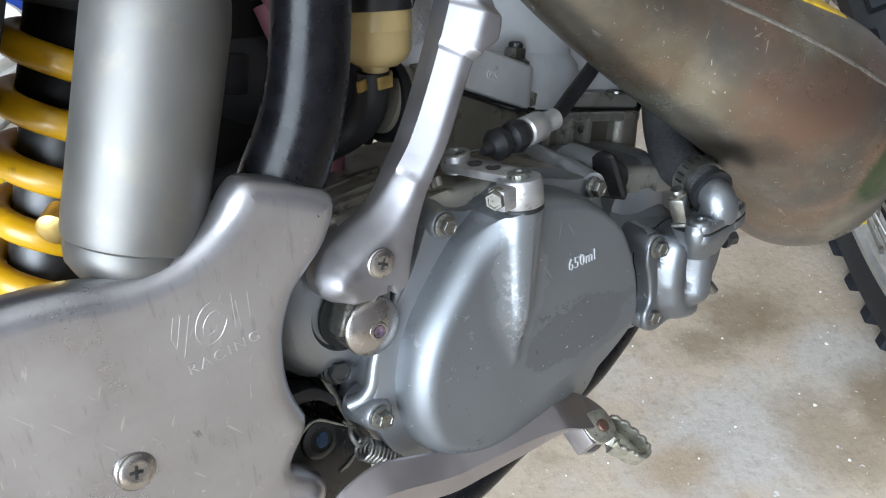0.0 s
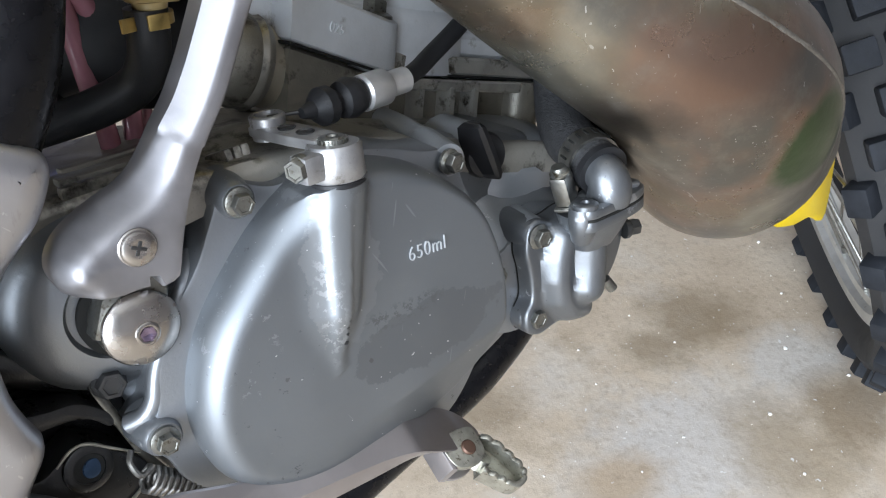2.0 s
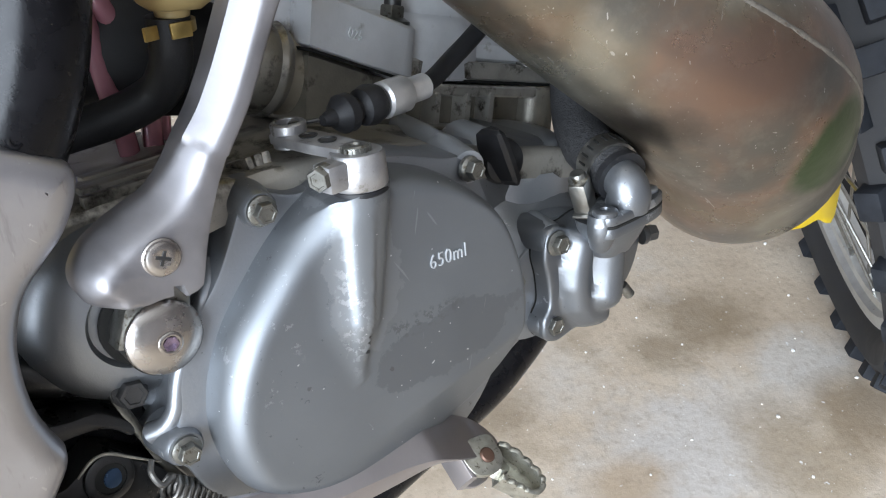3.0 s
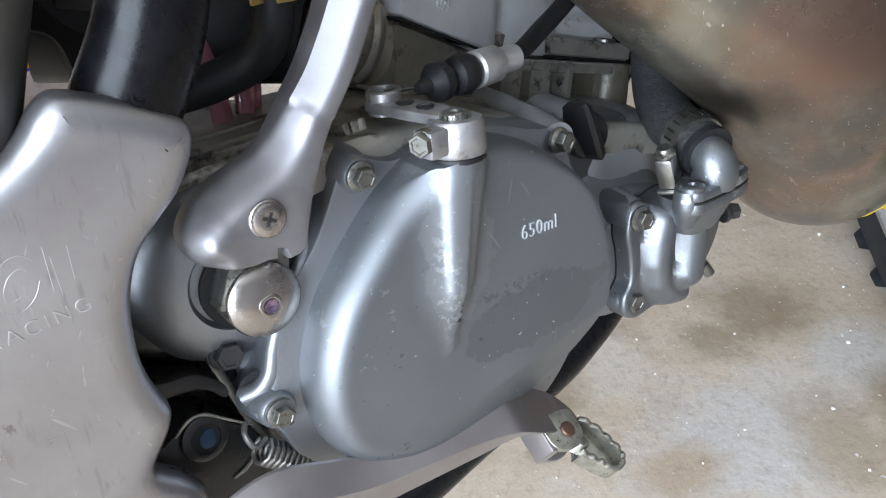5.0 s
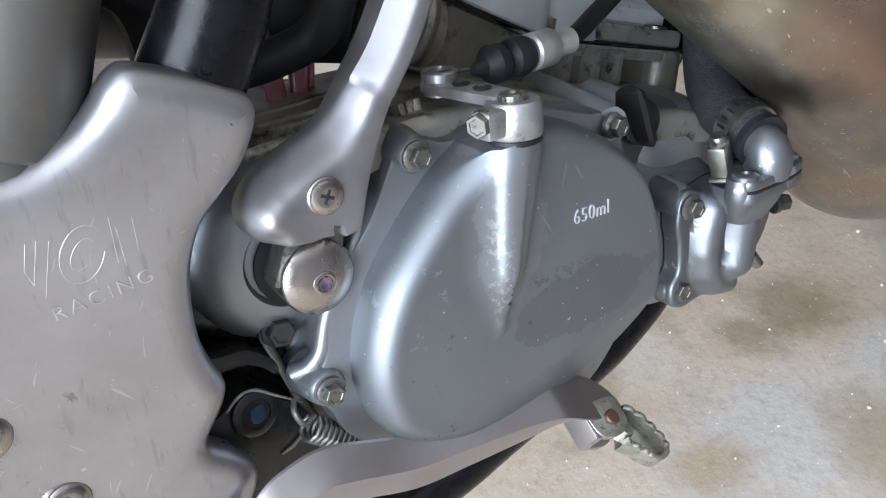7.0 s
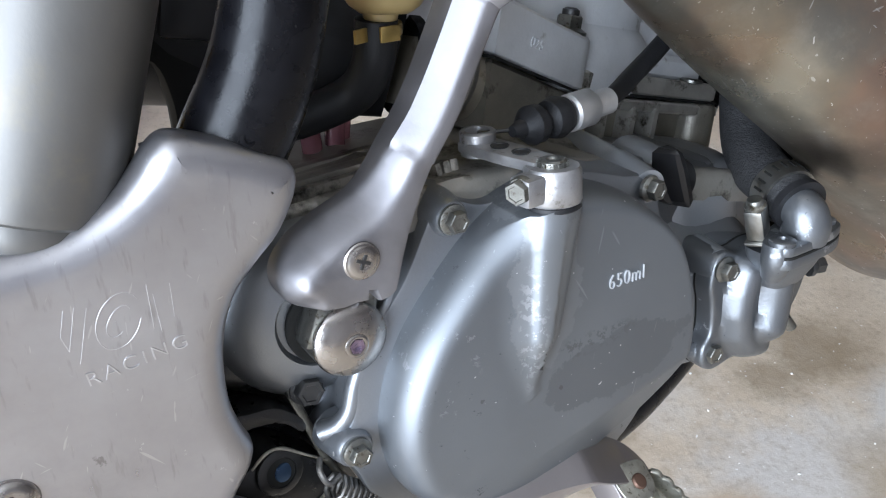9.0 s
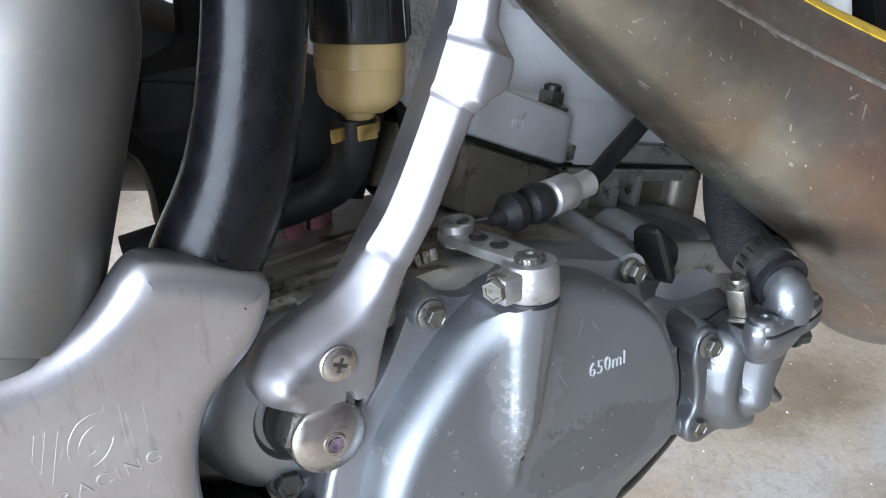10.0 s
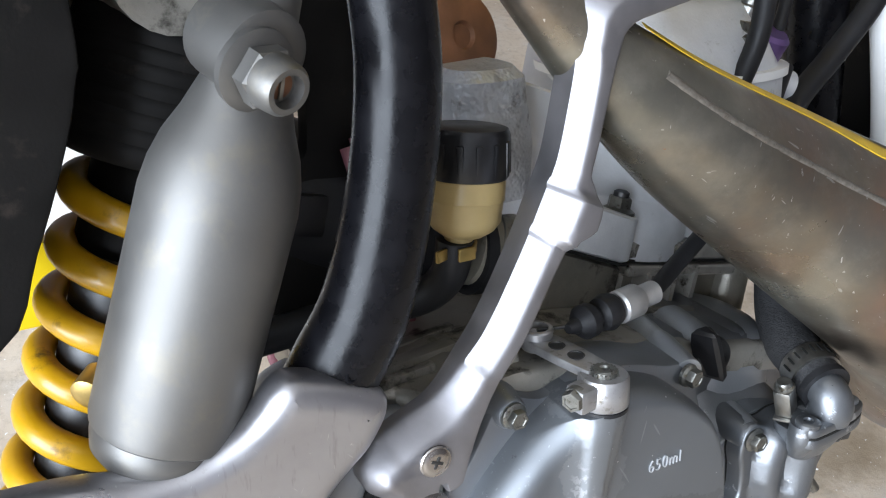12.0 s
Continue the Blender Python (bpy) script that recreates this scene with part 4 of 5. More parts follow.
# ---- kick starter ----
RIDGE = [(20, 198.5), (0, 194.5), (-28, 188.5), (-37.5, 185.0), (-42, 179.0), (-43.6, 171.5), (-43.2, 162), (-45.2, 149), (-48.2, 134), (-50.8, 126.3), (-55.8, 115), (-61.2, 102.9), (-68.9, 87.8), (-73.3, 79.9), (-78.2, 72.1), (-84.0, 64.7), (-89.1, 57.6), (-95, 53.6)]
TOE = [(-98.8, 49.4), (-105, 46.9), (-112, 43.8), (-118.5, 39.8), (-123, 34.5), (-124.5, 29), (-123, 23.5), (-118.5, 20)]
HEEL = [(-113, 18.8), (-107, 18.4), (-102.5, 18.8), (-98.6, 18.4), (-98.2, 21.6), (-96.2, 21.0), (-95.0, 17.0), (-91.5, 17.6), (-89, 19), (-87.6, 23), (-86, 28.5), (-84.2, 34), (-81.6, 41), (-77.6, 50)]
SHANK = [(-74, 56.5), (-69.3, 63.5), (-64, 71.3), (-59.6, 79.3), (-55.6, 87.3), (-51.2, 95.5), (-47.4, 102)]
STOP_LUG = [(-45.6, 104), (-42, 105), (-38.8, 106.6), (-37.2, 111), (-36.2, 117.4), (-37.8, 121.4), (-39.4, 124.6)]
NECK = [(-38.8, 128), (-37, 135), (-34.2, 148), (-31.6, 160), (-30.2, 167), (-28.4, 171.6), (-24, 174.6), (0, 180), (20, 184)]


def kick_lever():
    """The folding lever: a flat front, a steep bevel on its rear side that ends in a crisp ridge, and a boot-shaped foot."""
    ridge = sorted((p.y, p.x) for p in spline([q for q in RIDGE if q[1] < 178], 5))
    right = sorted((z, x) for x, z in [(p.x, p.y) for p in spline(SHANK, 3)] + STOP_LUG + [(p.x, p.y) for p in spline(NECK[:5], 4)])
    wide = [(56, 7.6), (66, 7.0), (103, 7.0), (106, 9.0), (119, 9.0), (121.5, 6.8), (190, 6.4)]
    deep = [(56, 8.0), (66, 7.6), (103, 7.4), (106, 11.4), (119, 11.4), (121.5, 7.2), (190, 7.0)]
    front = [(46, -4.8), (60, -5.4), (70, -6.0), (103.6, -6.2), (106.2, -10.2), (118.4, -10.2), (121.2, -6.2), (200, -6.0)]
    stations = [((20, 199), (20, 184)), ((0, 195), (0, 179.6)), ((-28, 188.6), (-21, 175)), ((-34, 186.8), (-24.6, 173.8)), ((-38.6, 184), (-27, 172.2)), ((-41.6, 179.6), (-28.8, 170))]
    z = 166.0
    while z > 60.6:
        stations.append(((between(ridge, z + 4), z + 4), (between(right, z - 3.5), z - 3.5)))
        z -= 0.7 if 100 < z < 128 else 1.5
    across = (0.0, 0.05, 0.1, 0.16, 0.22, 0.27, 0.31, 0.345, 0.38, 0.415, 0.45, 0.49, 0.54, 0.6, 0.7, 0.8, 0.89, 0.94, 0.975, 1.0)

    def roll(k, z):
        return 0.5 * (k + math.sqrt(k * k + between([(46, 0.07), (66, 0.02)], z)))

    rings = []
    for a, b in stations:
        a, b = V(*a), V(*b)
        span, mid, ring = (b - a).length, (a.y + b.y) / 2, []
        for u in across:
            p, r = a + (b - a) * u, max(0.0, 1.3 - (1 - u) * span)
            y = between(front, mid) + between(deep, mid) * roll(1 - u * span / between(wide, mid), mid) + 1.3 - math.sqrt(max(0.0, 1.69 - r * r))
            ring.append(V(p.x, y, p.y))
        rings.append(ring + [V(b.x, 11.4, b.y), V(a.x, 11.4, a.y)])
    bm = loft(rings, False)
    bm.faces.new([bm.verts.new(p) for p in rings[0]])
    # the foot, whose upper edge is the arm's last section
    last = rings[-1][:len(across)]
    toe = [(p.x, p.y) for p in spline([(last[0].x, last[0].z), (-89.6, 57.2), (-94.2, 52.4)] + TOE, 4)][1:]
    heel = HEEL[:-1] + [(p.x, p.y) for p in spline([HEEL[-1], (-74.4, 56), (last[-1].x, last[-1].z)], 3)][:-1]
    shape = [(x, z, between([(18, 5.0), (24, 6.0), (34, 7.0), (42, 8.5), (56, 7.2), (62, 6.0)], z), between([(18, 4.5), (24, 8), (34, 10.5), (42, 12), (56, 10), (62, 8.8)], z)) for x, z in [(last[0].x, last[0].z)] + toe]
    blunt = [toe[-1]] + heel + [(last[-1].x, last[-1].z)]

    def y_at(x, z):
        d, (w, h) = nearest(shape, x, z)
        r = max(0.0, 1.3 - nearest(blunt, x, z)[0])
        return between(front, z) + h * roll(1 - d / w, z) + 1.3 - math.sqrt(max(0.0, 1.69 - r * r))

    rim = [V(*p) for p in toe + heel]
    inner = offset([V(p.x, p.z) for p in last][::-1] + rim, 0.65)[len(last):]
    rows = [[bm.verts.new((q.x, 11.4, q.y)) for q in rim], [bm.verts.new((q.x, y_at(q.x, q.y) + 0.7, q.y)) for q in rim], [bm.verts.new((q.x, y_at(q.x, q.y), q.y)) for q in inner]]
    for p, q in zip(rows, rows[1:]):
        for i in range(len(rim) - 1):
            bm.faces.new((p[i], p[i + 1], q[i + 1], q[i]))
    for low, end, i in ((rings[-1][-1], last[0], 0), (rings[-1][-2], last[-1], -1)):
        bm.faces.new([bm.verts.new(low), rows[0][i], rows[1][i], rows[2][i], bm.verts.new(end)])
    seam = [bm.verts.new(p) for p in last]
    fill(bm, seam[::-1] + rows[-1], y_at, 1.3)
    bmesh.ops.remove_doubles(bm, verts=bm.verts, dist=0.02)
    return bm


kick = part("kick_lever", kick_lever(), M_KICK, bike, "polished aluminium folding kick start lever", 34)
screw = part("pivot_screw", cross_screw((-100.2, -4.3, 32.6), (0, -1, 0), 6.1, 1.7), M_CHROME, kick, "bright cross-head screw")
part("recess", cross_recess((-100.2, -5.82, 32.6), (0, -1, 0), 4.6, 20), M_DARKBOLT, screw)
hub = part("kick_hub", lathe((-103, 22, 2), (0, -1, 0), [(0, 11.5), (2, 12.4), (13, 12.4), (15, 11.8), (15, 9)], 36), M_ZINC, kick, "plated steel hub on the kick shaft")
part("hub_ear", plate([(-117, 2), (-112, 14), (-104, 22), (-93, 24), (-90, 14), (-92, 2), (-103, -6)], 7, 17, 1.5), M_ZINC, kick)
part("washer", lathe((-102.3, 6.8, 1.7), (0, -1, 0), [(0, 12.4), (1.4, 13.0), (2.1, 12.8), (2.7, 12.0), (3.9, 9.8), (4.8, 7.2), (5.3, 5.0), (5.4, 4.0)], 48), M_CHROME, kick, "large bright dished washer, lightly rusted")
part("socket_bolt", lathe((-101.9, 1.7, 1.0), (0, -1, 0), [(0, 4.2), (0.6, 4.1), (0.9, 3.6), (1.0, 3.2), (0.8, 2.7), (-0.6, 2.6)], 28), M_CHROME, kick, "small socket bolt")
part("socket", lathe((-101.9, 1.1, 1.0), (0, -1, 0), [(0, 2.7), (0.35, 2.7), (0.36, 1.5), (0.1, 1.1)], 6), M_SOCKET, kick)

# ---- frame guard ----
GUARD = [(-262, 64), (-232, 66), (-212, 65), (-196, 62), (-180, 63), (-168, 68.5), (-161, 74), (-156, 80), (-151, 83), (-144, 81.5), (-132, 76.5), (-122, 70.5), (-118.5, 66), (-119.5, 59), (-125, 49), (-132, 42), (-139, 34), (-143.5, 22), (-145, 9), (-144.5, -3), (-142, -13), (-139.5, -20), (-141, -27), (-147, -37), (-147.5, -42), (-140, -49.5), (-134, -58), (-134, -66), (-138, -76), (-146, -92), (-175, -112), (-220, -112), (-262, -90)]


def guard_y(x, z):
    """The guard's bulging face."""
    y = -15.5 + (80 - z) * 0.105
    y += 0.0009 * max(0.0, -160 - x) ** 1.9
    y += 0.012 * max(0.0, -30 - z) ** 1.4
    return y


def frame_guard():
    rim = [p for p in spline(GUARD, 4, True)]
    n = len(rim)
    bm, rows = bmesh.new(), []
    # lip behind, then the rolled edge, then the face
    for inset, back in ((0.6, 14.0), (0.0, 9.0), (0.5, 5.8), (1.5, 3.7), (3.0, 2.1), (5.0, 0.9), (7.2, 0.2), (9.0, 0.0)):
        rows.append([bm.verts.new((q.x, guard_y(q.x, q.y) + back, q.y)) for q in offset(rim, inset)])
    for a, b in zip(rows, rows[1:]):
        for i in range(n):
            j = (i + 1) % n
            bm.faces.new((a[i], a[j], b[j], b[i]))
    fill(bm, rows[-1], guard_y, 5.0)
    return bm


guard = part("frame_guard", frame_guard(), M_GUARD, bike, "scuffed brushed aluminium frame guard plate", 60)
for x, z, big in ((-206, -6, 7.2), (-192, -37, 7.0)):
    s = part("guard_screw", cross_screw((x, guard_y(x, z) - 0.2, z), (0.1, -1, 0.1), big, 2.6), M_CHROME, guard, "bright domed cross-head screw")
    part("recess", cross_recess((x - 0.2, guard_y(x, z) - 2.7, z + 0.2), (0.1, -1, 0.1), big * 0.62, 30), M_DARKBOLT, s)
worn = text_mesh("RACING", 6.2, 0.2, 0.1, 1.25)
bmesh.ops.transform(worn, matrix=Matrix.Translation((-168.6, 0, 25.2)) @ pose(0, 0, 0, 90, 0, 0) @ pose(0, 0, 0, 0, 0, 7.5), verts=worn.verts)
for v in worn.verts:
    v.co.y += guard_y(v.co.x, v.co.z)
part("engraved_word", worn, M_SCRATCH, guard, "faint engraved letters RACING")
# engraved badge above the word: rings and strokes
for rx, rz, gap in ((5.6, 7.9, 5), (2.8, 4.2, 8)):
    ring = [(-171.3 + rx * math.cos(t) + 1.6 * math.sin(t), 38.3 + rz * math.sin(t)) for t in (radians(15 * k + 40) for k in range(24 - gap + 3))]
    part("engraved_ring", sweep([(x, guard_y(x, z), z) for x, z in ring], 0.08, 6), M_SCRATCH, guard)
for p, q in (((-183.3, 45.3), (-185.2, 38.1)), ((-185.2, 38.1), (-184, 33.4)), ((-180.8, 45.3), (-184, 33.4)), ((-178, 44.4), (-182.2, 29.1)), ((-163.2, 46.7), (-163.2, 33.3)), ((-162, 43.5), (-161.4, 31.6)), ((-157.5, 45.3), (-157.6, 35.1))):
    part("engraved_stroke", sweep([(x, guard_y(x, z), z) for x, z in (p, q)], 0.08, 6), M_SCRATCH, guard)

# ---- frame ----
frame_bars = part("frame", smooth_tube([(-148, 10, 40), (-138, 8, 58), (-131, 5.5, 72), (-119.5, 2.5, 95), (-110.5, 2, 128), (-106, 2, 162), (-107, 3, 190), (-112, 8, 240), (-130, 20, 330)], [14.2, 14.8, 15.2, 14.6, 13.6, 13, 12.6, 12.6, 12.6], 6, 28), M_BLACKPAINT, bike, "black painted steel frame tubes")
part("guard_rivet", lathe((-131, -9.6, 77.5), (0.1, -0.9, 0.3), [(0, 2.2), (0.5, 2.0), (0.7, 1.6), (0.7, 1.2), (0.4, 1.0)], 18), M_BLACKPAINT, frame_bars)
part("cradle_tube", smooth_tube([(-150, 60, -162), (-90, 58, -160), (-36, 55, -149), (0, 54, -136), (53, 54, -119), (76, 54, -108), (103, 55, -89), (150, 60, -48), (215, 80, 40)], 14, 6, 24), M_BLACKPAINT, frame_bars)
part("cradle_tube", smooth_tube([(-150, 150, -128), (-90, 150, -140), (-30, 150, -142), (40, 148, -118), (110, 146, -70), (170, 140, -20), (215, 130, 50)], 15, 6, 24), M_BLACKPAINT, frame_bars)
bracket = part("peg_bracket", plate([p for p in spline([(-152, -30), (-140, -24), (-125, -26), (-114, -36), (-106, -56), (-112, -72), (-135, -78), (-154, -62)], 4, True)], 36, 50, 3), M_BLACKPAINT, frame_bars, "black footpeg bracket")
part("bracket_band", plate([p for p in spline([(-146, -23), (-134, -24.6), (-125, -25.6), (-118.5, -30.5), (-114, -36.5), (-116.4, -39.4), (-121.5, -34.2), (-128, -31.6), (-136, -31), (-146, -30.5)], 4, True)], 23, 38, 1.2), M_FRAMEWORN, frame_bars, "worn curved edge of the frame plate")
part("frame_plate", plate([p for p in spline([(-152, -30), (-150, 0), (-140, 6), (-120, -4), (-112, -22), (-118, -30), (-134, -26)], 4, True)], 44, 52, 1.5), M_FRAMEWORN, frame_bars)
part("peg_plate", plate([p for p in spline([(-152, -50), (-141, -46), (-134, -41.5), (-128, -40), (-119, -46), (-110.5, -54), (-107, -62), (-104, -76), (-112, -90), (-140, -98), (-156, -84)], 5, True)], 20, 36, 1.4), M_FRAMEWORN, frame_bars, "chipped black plate round the pivot")
part("hole_rim", lathe((-127.6, 19.6, -48.5), (0.1, -1, 0.1), [(0, 8.8), (1.2, 8.6), (1.8, 7.6), (1.8, 5.6), (-4, 5.4)], 30), M_FRAMEWORN, frame_bars)
part("pivot_hole", lathe((-127.6, 18.6, -48.5), (0.1, -1, 0.1), [(0, 5.5), (0.3, 5.5), (0.35, 5.0)], 24), M_GASKET, frame_bars)
part("pivot_bolt", lathe((-126.6, 18.4, -48.7), (0.3, -1, 0.1), [(0, 3.6), (0.5, 3.4), (0.8, 2.0)], 24), M_BLUEGLINT, frame_bars, "steel pivot end, coloured blue for the glint in the hole")
part("edge_strip", smooth_tube([(-117.5, 27, -25), (-114.5, 25, -35), (-111, 24.5, -46.5), (-107.5, 24, -57), (-103, 23.5, -66)], 2.1, 5, 12, squash=0.6), M_GRIME, frame_bars)
for line in ([(-137, -44), (-132.8, -40.4), (-128.9, -39), (-124.7, -40.2), (-118.9, -44.8), (-109.9, -51.6)], [(-120.6, -69.9), (-116, -68.3), (-112, -65.2)]):
    part("chipped_edge", smooth_tube([(x, 19.4, z) for x, z in line], [0.4, 0.7, 0.55, 0.7, 0.5, 0.4][:len(line)], 6, 8), M_TIP, frame_bars, "bare metal edge where the black paint has chipped off")
part("gusset", smooth_tube([(-146, 40, -8), (-132, 38, -14), (-118, 38, -26), (-104, 38, -52), (-92, 38, -74)], [8, 8, 7, 6, 6], 5, 16), M_FRAMEWORN, frame_bars)

# ---- brake pedal ----
def brake_pedal():
    # x, y, z of the top edge, fold below it (out, down), and the bar's depth
    line = [(-142, 5, -80, 8, 9, 20), (-132, 5, -70, 8, 10, 21), (-124, 5.5, -66, 8, 11, 22), (-112, 6, -64, 8, 11, 22.5), (-101, 6, -66, 8, 11, 22.5), (-77, 6, -74, 8, 10, 22), (-55, 6, -76, 8.5, 10, 21), (-28, 6, -78, 9.5, 10, 19), (-12, 6, -80, 11, 10.5, 16), (-2, 6, -81.6, 14, 12, 15), (8, 6, -84, 16, 12.5, 15), (15, 4, -88, 14, 10, 12.5), (20, 1, -93, 11, 7, 9.5), (22.5, -3, -97, 7, 5, 7)]
    rings = []
    for p in spline(line, 5):
        x, y, z, o, d, h = p
        # the bar stands out in front of the cover, and comes back to the lug at its end
        k = min(1.0, max(0.0, (12 - x) / 22))
        x, y, z = x - 5.2 * k, y - 10 * k, z + 8.4 * k
        sec = [(1.2, -0.6), (0.2, 0.0), (-0.8, -0.4), (-o + 0.6, -d + 0.5), (-o, -d), (-o + 0.1, -d - 0.7), (-o + 3.2, -h + 0.6), (-o + 4.0, -h), (-o + 5.2, -h + 0.6), (-1.0, -d - 1), (2.2, -2.4)]
        rings.append([V(x, y + a, z + b) for a, b in sec])
    return loft(rings, True)


pedal = part("brake_pedal", brake_pedal(), M_PEDAL, bike, "satin aluminium rear brake pedal with folding tip", 28)
part("eye", smooth_tube([(-154, 2, -90), (-143, 2, -87), (-136, 2, -85)], 11, 3, 20), M_PEDAL, pedal)
# lug about the pin, in the plane of the pedal's upper face
face_up = V(0.12, -0.62, 0.77).normalized()
lug_x = (V(1, 0, 0) - face_up * face_up.x).normalized()
LUG = Matrix.Translation((10.6, -12.6, -96)) @ Matrix((lug_x, face_up.cross(lug_x), face_up)).transposed().to_4x4() @ LEVEL
lug_line = [p for p in spline([(-11, 4), (-10, -4), (-5, -7.4), (2.5, -7.6), (6.8, -4.2), (7.6, 1), (6, 8), (-8, 9)], 5, True)]
part("clevis", plate(lug_line, 0.4, -3.0, 0.7, frame_m=LUG), M_TIP, pedal)
part("clevis_low", plate(lug_line, -12.5, -15.5, 0.7, frame_m=LUG), M_PEDAL, pedal)
part("clevis_side", plate([(-12, -5), (-9.5, -6), (-9, 6), (-12, 8)], -15.0, -0.2, 0.7, frame_m=LUG), M_PEDAL, pedal)
part("pin", lathe(LUG @ V(0, 0.2, 0), face_up, [(-15, 3.0), (0.8, 3.4), (1.5, 2.8), (1.7, 1.2)], 20), surface("rusty_pin", (0.12, 0.07, 0.05), 0.45, 0.7), pedal, "rusty steel pin")
part("coil", smooth_tube([LUG @ V(5.4 * math.cos(0.7 * k), -4.4 - 0.2 * k, 5.4 * math.sin(0.7 * k)) for k in range(34)], 0.95, 2, 8), M_ZINC, pedal)


def wall(a, b, down_by, thick):
    """An upright strip from a to b."""
    a, b = V(*a), V(*b)
    d = (b - a).normalized()
    dn = -(face_up - d * face_up.dot(d)).normalized()
    m = Matrix((d, dn.cross(d), dn)).transposed().to_4x4()
    return box(((b - a).length + thick, thick, down_by), Matrix.Translation((a + b) / 2 + dn * down_by / 2) @ m, 0.7)


tip_path = [(20.2, -10.5, -95.5), (24.9, -15.0, -99.8), (27.8, -20.5, -104.7), (29.4, -25.4, -108.9), (27.6, -28.9, -111.5), (22.6, -30.0, -111.6), (18.7, -27.6, -108.9), (15.4, -24.4, -106.0), (11.7, -21.2, -102.8)]


def tip_wall():
    """A steel strip bent round the tip, with teeth along its upper edge."""
    line = spline(tip_path, 10)
    middle = sum(line, V(0, 0, 0)) / len(line)
    rings = []
    for i, p in enumerate(line):
        d = (line[min(i + 1, len(line) - 1)] - line[max(i - 1, 0)]).normalized()
        out = d.cross(face_up).normalized()
        out = out if out.dot(p - middle) > 0 else -out
        tooth = 1.5 * abs(math.sin(i * 0.42)) - 0.6 if i < 38 or i > 58 else 0.2
        rings.append([p + out * a + face_up * b for a, b in ((-1.2, tooth - 0.4), (-0.6, tooth), (0.6, tooth), (1.2, tooth - 0.4), (1.3, -8.5), (0.8, -10.0), (-0.8, -10.0), (-1.2, -8.5))])
    return loft(rings)


tip = part("pedal_tip", tip_wall(), M_TIP, pedal, "toothed steel folding pedal tip")
floor_line = [p for p in spline(tip_path, 4)]
part("tip_floor", loft([[p - face_up * 7.5 for p in floor_line], [p - face_up * 9.8 for p in floor_line]]), M_TIP, tip)
part("tip_hinge", sweep([V(16, -16, -100) - face_up * 2, V(14, -19, -99) - face_up * 9], 5, 16), M_TIP, tip)
coil_axis = V(16, 0, -13.5).normalized()
coil_up = V(13.5, 0, 16).normalized()
turns = [V(-111.5, 13, -58.5) + coil_axis * (0.3 * k) + 4.7 * (math.cos(0.785 * k) * coil_up + math.sin(0.785 * k) * V(0, 1, 0)) for k in range(84)]
part("return_spring", sweep(turns, 1.0, 8), M_SPRINGSTEEL, pedal, "grimy coiled steel return spring")
part("spring_hook", smooth_tube([turns[0], (-113.5, 11, -55), (-115.5, 13, -50), (-113.5, 17, -48)], 1.1, 5, 8), M_SPRINGSTEEL, pedal)

# ---- rear shock ----
down = V(-0.335, 0, -0.94).normalized()
shock = part("shock_reservoir", lathe(V(-149.6, 12, 160), down, [(-34, 9), (-16, 10.5), (-6, 12.5), (4, 16), (12, 19.6), (20, 21.8), (28, 22.8), (97, 22.9), (99.5, 22.4), (100.5, 21.2), (103, 21.6), (108, 20.6), (112, 17)], 56), M_RES, bike, "satin aluminium shock reservoir")
part("cap_bolt", hex_bolt((-150, -3, 172), (0.25, -0.85, -0.25), 15, 9, 11.5, 10), M_RES, shock)
part("plug", lathe((-147.8, -10, 170), (0.25, -0.85, -0.25), [(0, 4.6), (4, 4.5), (4.6, 3.6), (4.7, 0.4)], 20), M_RUST, shock, "rusty brown plug")
part("cap_neck", lathe((-150, 12, 178), (0.25, -0.85, -0.25), [(-4, 13), (8, 13.5), (15, 13), (16, 11)], 32), M_RES, shock)
part("valve", lathe((-147.6, -11, 169.6), (0.25, -0.85, -0.25), [(0, 7.8), (6, 7.2), (7.4, 6.2), (7.4, 4.6), (3.5, 4.4)], 28), M_RES, shock)
part("valve_slot", box((7, 1.2, 1.0), facing((-146.5, -14.6, 168.6), (0.25, -0.85, -0.25), 40), 0.2), M_CASTOIL, shock)
part("bridge", smooth_tube([(-158, 30, 196), (-160, 55, 200), (-164, 90, 196)], [20, 22, 24], 5, 24), M_CASTOIL, shock)
axis0 = V(-163, 70, 149)
coil = []
for k in range(11 * 28):
    a = 2 * math.pi * k / 28
    coil.append(axis0 + down * (20.0 + 20.6 * k / 28) + 20.5 * (math.cos(a) * V(0.94, 0, -0.335) + math.sin(a) * V(0, 1, 0)))
part("spring", sweep(coil, 5.3, 20), M_YELLOWSPRING, shock, "yellow painted coil spring, grimy between the coils")
part("shock_body", lathe(axis0 + down * 46, down, [(0, 15), (200, 15)], 32), M_DARKBOLT, shock)
part("bump_stop", lathe(axis0 - down * 40, down, [(0, 16), (70, 16.5), (86, 17), (92, 14)], 32), M_SHADOWBLACK, shock)
part("spring_collar", lathe(axis0 - down * 30, down, [(0, 30)] + [(4 + 5 * k + d, r) for k in range(8) for d, r in ((0, 30.5), (1.6, 30.8), (3.0, 30.4), (4.4, 30.1))] + [(46, 28), (46, 20)], 40), M_SHADOWBLACK, shock, "threaded black spring collar")
part("adjuster_knob", lathe((-196, 44, 70), (-0.6, -0.7, -0.2), [(0, 6), (9, 6), (10, 4)], 18), M_BRASS, shock)

